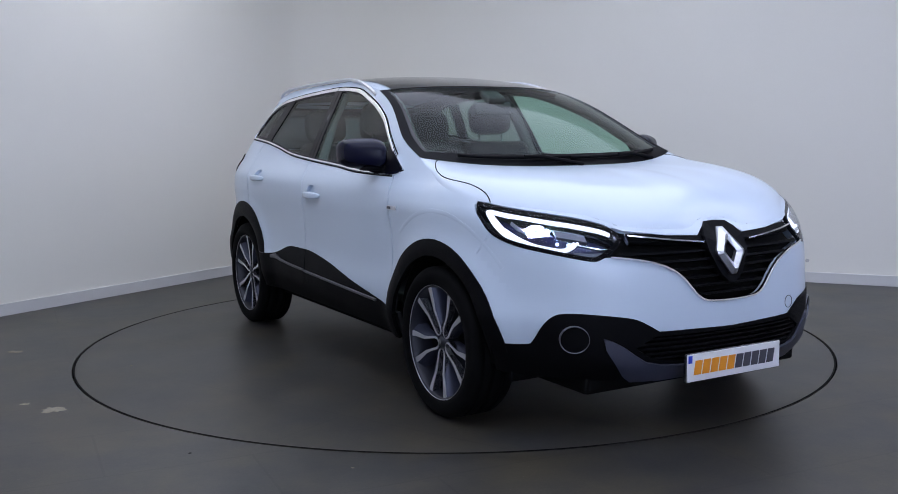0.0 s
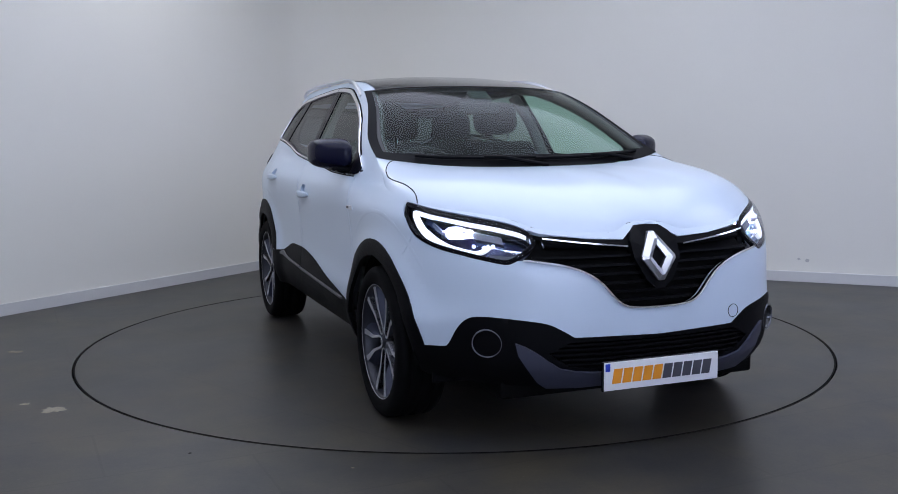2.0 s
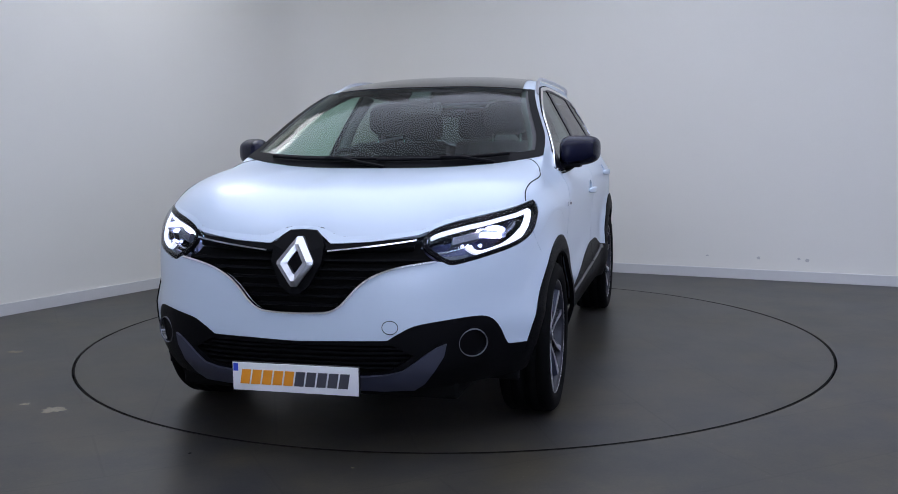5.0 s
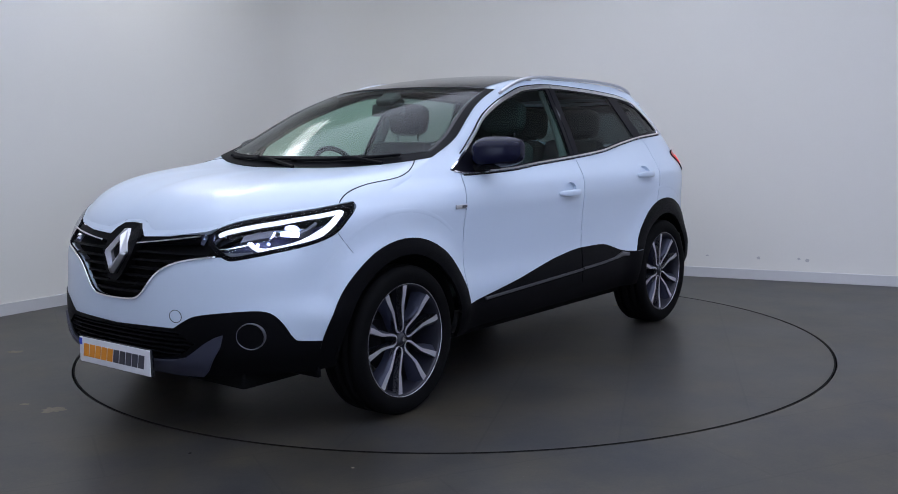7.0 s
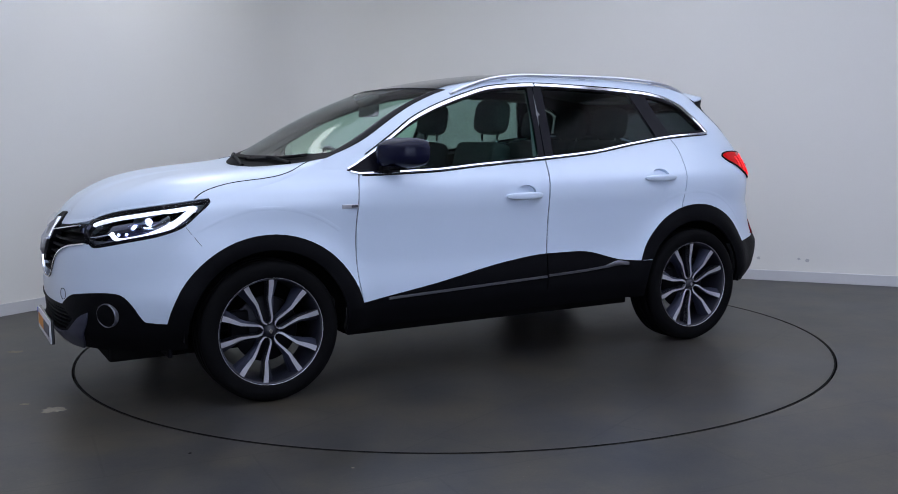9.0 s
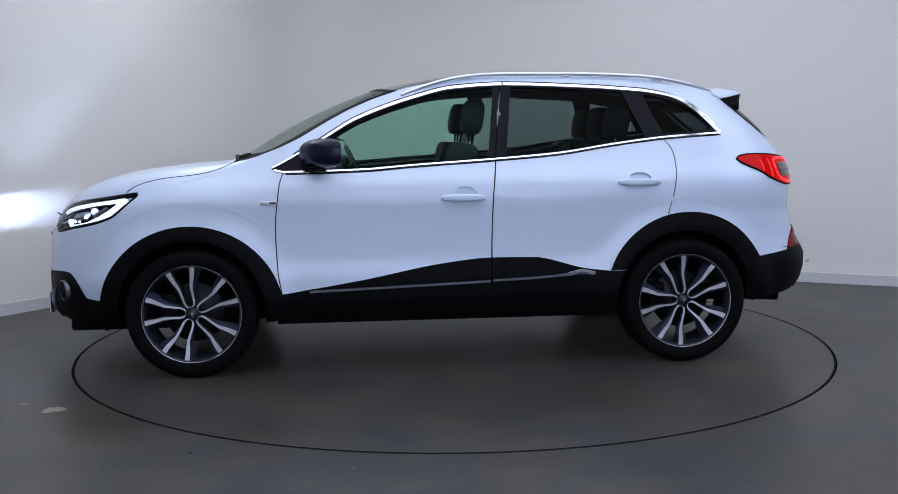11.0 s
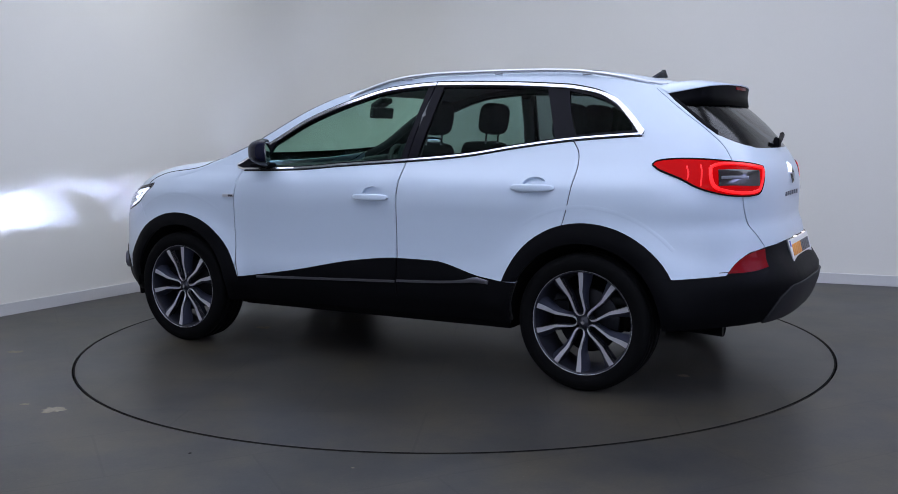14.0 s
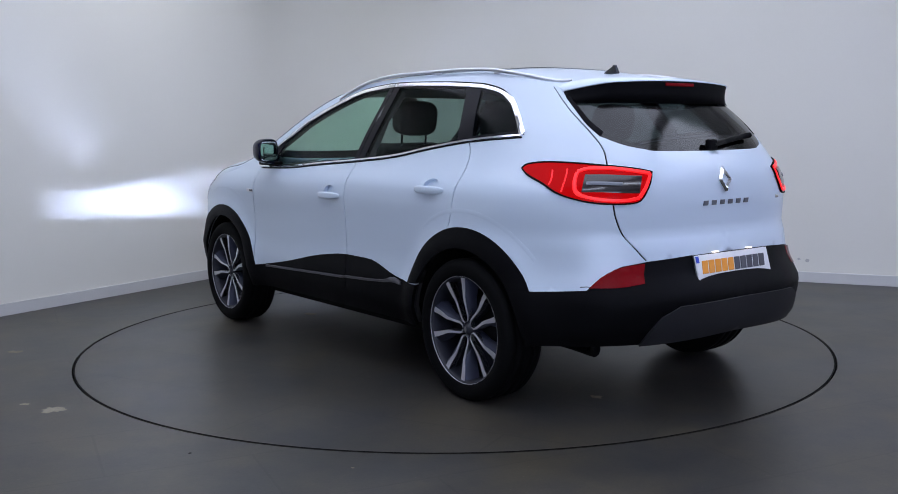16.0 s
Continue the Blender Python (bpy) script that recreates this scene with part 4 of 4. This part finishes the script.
for o, sg in zip(HOUSING, (1, -1)):
    # projector: a glowing strip behind a hood that cuts the beam off at the top
    bx, by, bz = 1.755, sg * .685, .862
    solid("projector", [(bx, by - .035, bz - .006), (bx, by + .035, bz - .006), (bx, by + .035, bz), (bx, by - .035, bz), (bx - .01, by - .035, bz - .006), (bx - .01, by + .035, bz - .006), (bx - .01, by + .035, bz), (bx - .01, by - .035, bz)],
          [(0, 1, 2, 3), (7, 6, 5, 4), (0, 4, 5, 1), (1, 5, 6, 2), (2, 6, 7, 3), (3, 7, 4, 0)], BEAM, o, "lit projector lamp")
    hood = bmesh.new()
    box(hood, (.145, .08, .003), pose(bx + .06, by, bz + .0050))
    box(hood, (.10, .10, .003), pose(bx + .035, by, bz - .020))
    for dy in (.052, -.052):
        box(hood, (.075, .003, .03), pose(bx + .025, by + dy, bz - .010))
    box(hood, (.003, .09, .03), pose(bx - .013, by, bz - .008))
    part("projector_hood", hood, LAMP_BODY, o, smooth=False)
    p = skin(np.array([.795]), np.array([.897]), np.array([-.045]))[0]
    pebble("main_lens", (.03, .085, .034), pose(p[0], p[1] * sg, p[2]), LED_BLUE, o, 1.0)
    for ds, dz in ((.650, .834), (.690, .827), (.735, .828)):
        p = skin(np.array([ds]), np.array([dz]), np.array([-.035]))[0]
        bm = bmesh.new()
        bmesh.ops.create_uvsphere(bm, u_segments=14, v_segments=8, radius=.0075, matrix=pose(p[0], p[1] * sg, p[2]))
        part("led_lens", bm, LED_BLUE, o)

# ---- fog lamps ----
for sg in (1, -1):
    p = skin(np.array([.697]), np.array([.452]))[0]
    q = skin(np.array([.697]), np.array([.452]), np.array([.1]))[0]
    n_ = Vector((q - p)) / .1
    n_ = (Vector((n_.x, n_.y * sg, n_.z)) + Vector((.35, 0, 0))).normalized()
    fog = new("fog_lamp")
    fog.parent = car
    fog.matrix_basis = Matrix.Translation((p[0], p[1] * sg, p[2])) @ n_.to_track_quat("Y", "Z").to_matrix().to_4x4() @ Matrix.Diagonal((1.16, 1, 1.08, 1)) @ Matrix.Translation((0, .001, 0))
    piece("bezel", *lathe([(.0475, .0), (.0480, .009), (.0495, .0115), (.0510, .011), (.0520, .004), (.052, -.02)], 48), LAMP_BODY, fog)
    piece("bowl", *lathe([(.0, -.045), (.02, -.040), (.038, -.020), (.048, .006)], 40), GLOSS, fog)
    piece("lens", *lathe([(.0, -.010), (.009, -.013), (.015, -.022), (.017, -.040)], 24), SATIN, fog)

# ---- tail lamps ----
strip("glass_border", sz([(4.727, 1.425), (4.739, 1.405), (4.763, 1.36), (4.799, 1.302), (4.852, 1.250)], 4), .03, .001, .004, FRIT, car)
strip("tail_light_line", sz([(4.60, 1.095), (4.605, 1.06), (4.60, 1.035)], 4), .006, .009, .004, RED_GLOW, car)
strip("tail_light_line", sz([(4.67, 1.10), (4.668, 1.05), (4.665, 1.005)], 4), .006, .009, .004, RED_GLOW, car)
strip("tail_lamp_seal", TAIL + TAIL[:2], .007, .007, .006, GAP, car)
strip("tail_light_guide", sz([(5.045, 1.079), (4.94, 1.094), (4.84, 1.103), (4.76, 1.101), (4.715, 1.088)], 5), .013, .010, .006, RED_GLOW, car, label="lit red light guide")
strip("tail_light_guide", sz([(4.715, 1.085), (4.712, 1.05), (4.725, 1.01), (4.75, .992)], 5), .016, .010, .006, RED_GLOW, car, label="lit red light guide")
strip("tail_light_guide", sz([(4.752, .991), (4.81, .978), (4.88, .970), (4.95, .970), (5.003, .979)], 5), .013, .010, .006, RED_GLOW, car, label="lit red light guide")
strip("tail_light_guide", sz([(5.005, .981), (5.03, 1.02), (5.047, 1.076)], 5), .014, .010, .006, RED_GLOW, car, label="lit red light guide")
strip("tail_lamp_centre", sz([(4.752, 1.040), (4.84, 1.040), (4.94, 1.035), (5.005, 1.033)], 5), .072, .009, .005, SMOKED, car)
strip("tail_lamp_bar", sz([(4.765, 1.040), (4.84, 1.040), (4.92, 1.036)], 5), .014, .012, .004, LAMP_BODY, car)

# ---- mirrors ----
for sg in (1, -1):
    mir = new("door_mirror")
    mir.parent = car
    mir.matrix_basis = pose(.63, sg * .914, 1.168)
    tagged(mir, "blue-black door mirror")

    def swept(c):
        c.x -= .62 * sg * c.y
    bm = bmesh.new()
    bmesh.ops.create_uvsphere(bm, u_segments=40, v_segments=24, radius=1)
    for v in bm.verts:
        c = Vector([math.copysign(abs(k)**.6, k) for k in v.co])
        k = max(0, c.x)
        out = sg * c.y
        v.co = (max(c.x * .088, -.048), c.y * .098 * (1 - .14 * k), c.z * .077 * (1 - .25 * k) * (1 - .10 * out) + .006 * out)
        swept(v.co)
    part("housing", bm, MIRROR_PAINT, mir)
    pebble("mirror_glass", (.008, .165, .118), pose(-.049, 0, 0), MIRROR, mir, .45, swept)
    vs, fs = tube([(.02, -sg * .04, -.066), (.07, -sg * .09, -.086), (.11, -sg * .13, -.088)], .026, 10)
    piece("arm", vs, fs, CLAD, mir)
    blob("foot", (.10, .12, .020), pose(.03, -sg * .05, -.074), CLAD, mir, .009)

# ---- door handles ----
for x, z, dx in ((-.105, .928, 0), (-1.06, .995, 0)):
    for sg in (1, -1):
        s_ = float(s_of(x, z))
        y = float(skin(np.array([s_]), np.array([z]))[0][1])

        def bow(c):
            c.y = (c.y - .022 * (c.x / .115)**2) * sg
        pebble("door_handle", (.235, .026, .038), pose(x, sg * (y + .024), z - .002), PAINT, car, .7, bow)
for sg in (1, -1):
    y = float(skin(np.array([s_of(.91, .915)]), np.array([.915]))[0][1])
    blob("side_badge", (.085, .006, .020), pose(.91, sg * (y + .003), .915), SATIN, car, .002)
    blob("side_badge_bar", (.035, .003, .012), pose(.888, sg * (y + .0075), .915), CHARCOAL, car, .001)

# ---- roof: rails, spoiler, aerial ----
for sg in (1, -1):
    line = []
    for t in np.linspace(0, 1, 40):
        x = .20 + (-1.60 - .20) * t
        s_ = float(s_of(x, 1.5))
        e = edge(s_)
        rise = (-.032 if t < .5 else .004) + (.043 if t < .5 else .007) * min(1, math.sin(math.pi * min(t, 1 - t) * 2.2) if min(t, 1 - t) < .227 else 1)
        line.append((x, sg * (e[1] + .012 - .045 * max(0, (t - .8) / .2)), e[2] + .004 + rise))
    vs, fs = tube(line, .0095, 10, 1.1)
    piece("roof_rail", vs, fs, SATIN, car, "satin silver roof rail")
    for t0 in (8, 20, 31):
        px, py, pz = line[t0]
        blob("rail_foot", (.05, .010, .014), pose(px, py, pz - .010), SATIN, car, .006)
qs = np.linspace(-1, 1, 49)


def spoiler_row(q):
    a = np.array(roof(q, S_ROOF))
    tip = np.array([-1.86 + .10 * q * q, .565 * q, 1.497 - .018 * q * q - .014 * q**6])
    # towards its ends the lip runs down onto the body
    root = skin(np.array([4.712]), np.array([1.446]), np.array([.006]))[0]
    root = np.array([root[0], math.copysign(root[1], q), root[2]])
    w = min(1, max(0, (abs(q) - .72) / .28))
    w = w * w * (3 - 2 * w)
    tip = tip * (1 - w) + root * w
    mid = (a + tip) / 2 + np.array([0, 0, .014 * (1 - w)])
    return a, mid, tip


top, under = [], []
ys = np.array([skin(np.array([s]), np.array([1.42]))[0][1] for s in np.linspace(4.5, S1, 80)])
for q in qs:
    a, mid, tip = spoiler_row(q)
    low = tip + np.array([.012, 0, -.02])
    s_ = float(np.interp(-abs(q) * .52, -ys, np.linspace(4.5, S1, 80)))
    base = skin(np.array([s_]), np.array([1.385]), np.array([.004]))[0]
    base = np.array([base[0], math.copysign(base[1], q), base[2]])
    lip = tip + np.array([-.002, 0, -.006])
    top += [a, mid, tip, lip, lip + np.array([.02, 0, 0])]
    under += [lip + np.array([.003, 0, 0]), (low + base) / 2 + np.array([0, 0, .008]), base, base + np.array([.05, 0, .03])]
piece("spoiler", top, [(i * 5 + j, i * 5 + j + 1, i * 5 + j + 6, i * 5 + j + 5) for i in range(48) for j in range(4)], PAINT, car, "white roof spoiler")
piece("spoiler_underside", under, [(i * 4 + j, i * 4 + j + 1, i * 4 + j + 5, i * 4 + j + 4) for i in range(48) for j in range(3)], FRIT, car, "black spoiler underside")
blob("high_brake_light", (.012, .20, .016), pose(-1.853, 0, 1.476), RED_DIM, car, .003)
bm = bmesh.new()
box(bm, (.09, .028, .045), Matrix(), .006)
for v in bm.verts:
    if v.co.z > 0:
        v.co.x = v.co.x * .25 - .022
        v.co.y *= .35
part("aerial", bm, GLOSS, car, "black shark-fin aerial", pose(-1.42, 0, 1.572))

# ---- rear wiper ----
vs, fs = tube([(-2.055, .0, 1.198), (-2.045, -.10, 1.212), (-2.03, -.22, 1.228), (-2.01, -.33, 1.238)], .013, 8)
piece("rear_wiper", vs, fs, CLAD, car)
blob("rear_wiper_hub", (.03, .06, .05), pose(-2.05, .01, 1.197), CLAD, car, .01)

# ---- windscreen border, wipers, cowl ----
def band(name, q0, q1, v0, v1, mat, lift=.003):
    piece(name, *grid_mesh(lambda q, v: screen(q, v, lift), np.linspace(q0, q1, 25), np.linspace(v0, v1, 25)), mat, car)


band("screen_border", -1, 1, 0, .10, FRIT)
band("screen_border", -1, 1, .975, 1, FRIT)
band("screen_border", .945, 1, 0, 1, FRIT, .0035)
band("screen_border", -1, -.945, 0, 1, FRIT, .0035)
for q0, q1 in ((-.78, .05), (-.02, .80)):
    vs, fs = tube([screen(q, .045 + .012 * (q - q0), .016) for q in np.linspace(q0, q1, 14)], .008, 8)
    piece("wiper_blade", vs, fs, CLAD, car)
    vs, fs = tube([screen(q1 * .9, .0, .006), screen((q0 + q1) / 2 + .12, .03, .03), screen((q0 + q1) / 2, .045, .024)], .009, 8)
    piece("wiper_arm", vs, fs, CLAD, car)

# bonnet shut lines
for sg in (1, -1):
    line = [bonnet(sg * u, r) for u, r in spline([(.550, .0), (.555, .05), (.57, .12), (.60, .18), (.645, .222), (.70, .228), (.76, .218), (.81, .215), (.845, .235), (.874, .29), (.893, .42), (.905, .62), (.908, 1.0)], 6)]
    vs, fs = tube([(x, y, z - .0005) for x, y, z in line], .0028, 6)
    piece("bonnet_gap", vs, fs, GAP, car)

# ---- underside ----
vs, fs = tube([(-1.5, .62, .33), (-1.80, .64, .325), (-1.95, .65, .318)], .032, 14)
piece("exhaust_pipe", vs, fs, CLAD, car)
for sg in (1, -1):
    blob("front_flap", (.02, .16, .05), pose(1.78, sg * .72, .275), CLAD, car, .006)
# unseen block added under the nose to deepen the shade on the floor
blob("nose_shade_block", (1.0, 1.2, .09), pose(1.52, 0, .26), GAP, car, .02)
blob("rear_axle", (.25, 1.3, .10), pose(-1.323, 0, .30), GAP, car, .03)
blob("fuel_tank", (.7, .9, .10), pose(-.75, 0, .29), GAP, car, .03)


# ---- interior ----
def seat(x, y, width=.50, front=True):
    e = new("seat")
    e.parent = car
    e.matrix_basis = pose(x, y, 0)
    blob("cushion", (.52, width, .17), pose(.20, 0, .60, 0, -6, 0), FABRIC, e, .06, 4)

    def bucket(c):
        c.x += .10 * (c.y / (width / 2))**2 * .35
        c.y *= 1 - .12 * max(0, c.z / .3)
    blob("backrest", (.14, width, .62), pose(-.10, 0, .90, 0, -14, 0), FABRIC, e, .055, 4, bucket)
    pebble("headrest", (.12, .28, .20), pose(-.20, 0, 1.355 if front else 1.315, 0, -10, 0), FABRIC, e, .55)
    for dy in (.085, -.085):
        vs, fs = tube([(-.17, dy, 1.13), (-.19, dy, 1.29)], .007, 8)
        piece("headrest_post", vs, fs, CHROME, e)
    return e


seat(-.02, .37)
seat(-.02, -.37)
for y, w in ((.40, .46), (0, .32), (-.40, .46)):
    r_ = seat(-.86, y, w, False)
blob("dashboard", (.52, 1.46, .24), pose(.78, 0, .965, 0, 4, 0), TRIM, car, .08, 4)
blob("instrument_hood", (.20, .36, .07), pose(.60, -.37, 1.09, 0, 6, 0), TRIM, car, .03, 3)
blob("centre_console", (.95, .22, .32), pose(.15, 0, .58), TRIM, car, .05, 3)
blob("cabin_floor", (2.6, 1.40, .05), pose(-.35, 0, .42), TRIM, car, .02)
blob("parcel_shelf", (.55, 1.15, .03), pose(-1.55, 0, 1.06), TRIM, car, .01)
sw = new("steering_wheel")
sw.parent = car
sw.matrix_basis = pose(.44, -.37, 1.025, 0, -65, 0)
vs, fs = [], []
for i in range(40):
    a = 2 * math.pi * i / 40
    for j in range(10):
        b = 2 * math.pi * j / 10
        vs.append(((.178 + .015 * math.cos(b)) * math.cos(a), (.178 + .015 * math.cos(b)) * math.sin(a), .015 * math.sin(b)))
        fs.append((i * 10 + j, i * 10 + (j + 1) % 10, ((i + 1) % 40) * 10 + (j + 1) % 10, ((i + 1) % 40) * 10 + j))
piece("wheel_rim", vs, fs, TRIM, sw)
blob("wheel_boss", (.13, .15, .04), pose(0, 0, -.01), TRIM, sw, .018, 3)
for a in (90, -90, 180):
    blob("wheel_spoke", (.13, .03, .015), pose(0, 0, 0, 0, 0, a) @ pose(.11, 0, 0), TRIM, sw, .006)
blob("interior_mirror", (.03, .24, .07), pose(.40, 0, 1.40, 0, -8, 0), TRIM, car, .014, 3)
blob("mirror_mount", (.11, .12, .04), pose(.40, 0, 1.462, 0, 28, 0), TRIM, car, .02, 3)
piece("headlining", *grid_mesh(lambda q, s: roof(q, s, -.03), np.linspace(-.95, .95, 21), np.linspace(S_HEAD + .04, S_ROOF - .1, 20)), PALE, car, "pale grey headlining")
for sg in (1, -1):
    vs, fs = tube([screen(sg * .93, v, -.03) for v in np.linspace(0, 1, 12)], .03, 8)
    piece("pillar_trim", vs, fs, TRIM, car)
    vs, fs = tube([(-.29, sg * .76, 1.10), (-.33, sg * .66, 1.35), (-.36, sg * .56, 1.50)], .035, 8)
    piece("pillar_trim", vs, fs, PALE, car)


# ---- scuffs on the floor ----
def scuff(name, x, y, r, parent=None, seed=0, stretch=1.0, mat=None):
    rnd = random.Random(seed)
    n = 22
    rim = [(x + r * stretch * (.45 + .55 * rnd.random()) * math.cos(2 * math.pi * i / n), y + r * (.45 + .55 * rnd.random()) * math.sin(2 * math.pi * i / n)) for i in range(n)]
    vs = [(px, py, .0005) for px, py in rim] + [(x + (px - x) * .6, y + (py - y) * .6, .002) for px, py in rim] + [(x, y, .0022)]
    fs = [(i, (i + 1) % n, n + (i + 1) % n, n + i) for i in range(n)] + [(n + i, n + (i + 1) % n, 2 * n) for i in range(n)]
    return piece(name, vs, fs, mat or SCUFF, parent)


for i, (x, y, r, st) in enumerate(((-1.87, -1.55, .062, 1.1), (-2.62, -.31, .05, 1.3), (-.39, -2.38, .010, 1), (-1.06, -2.19, .008, 1.2), (-2.05, -1.45, .02, 1.5))):
    tagged(scuff("floor_scuff", x, y, r, None, i, st, GAP if i == 3 else None), "pale worn scuff mark on the vinyl floor", "scuff mark", "scuffs on the floor")
for i, (x, y, r) in enumerate(((-1.55, .32, .035), (1.27, .32, .055), (-.3, -1.9, .008))):
    scuff("scuff", x, y, r, turntable, 20 + i, 1.2)


TURN = [
    (0.0, -59.94), (0.5, -60.04), (1.0, -61.34), (1.5, -64.12), (2.0, -68.73), (2.5, -74.39),
    (3.0, -80.82), (3.5, -86.66), (4.0, -92.51), (4.5, -98.35), (5.0, -104.20), (5.5, -110.04),
    (6.0, -115.88), (6.5, -121.73), (7.0, -127.57), (7.5, -133.41), (8.0, -139.26), (8.5, -145.10),
    (9.0, -150.94), (9.5, -156.79), (10.0, -162.63), (10.5, -168.47), (11.0, -174.32), (11.5, -180.16),
    (12.0, -186.00), (12.5, -191.85), (13.0, -197.69), (13.5, -203.53), (14.0, -209.38), (14.5, -215.22),
    (15.0, -221.07), (15.5, -226.91), (16.0, -232.75),
]


def motions():
    """The turntable and the car on it turn together."""
    rows_d = [(t, pose(0, 0, 0, 0, 0, a)) for t, a in TURN]
    walk(turntable, rows_d)
    walk(car, [(t, m @ pose(0.1316, -0.0392, 0)) for t, m in rows_d])


motions()
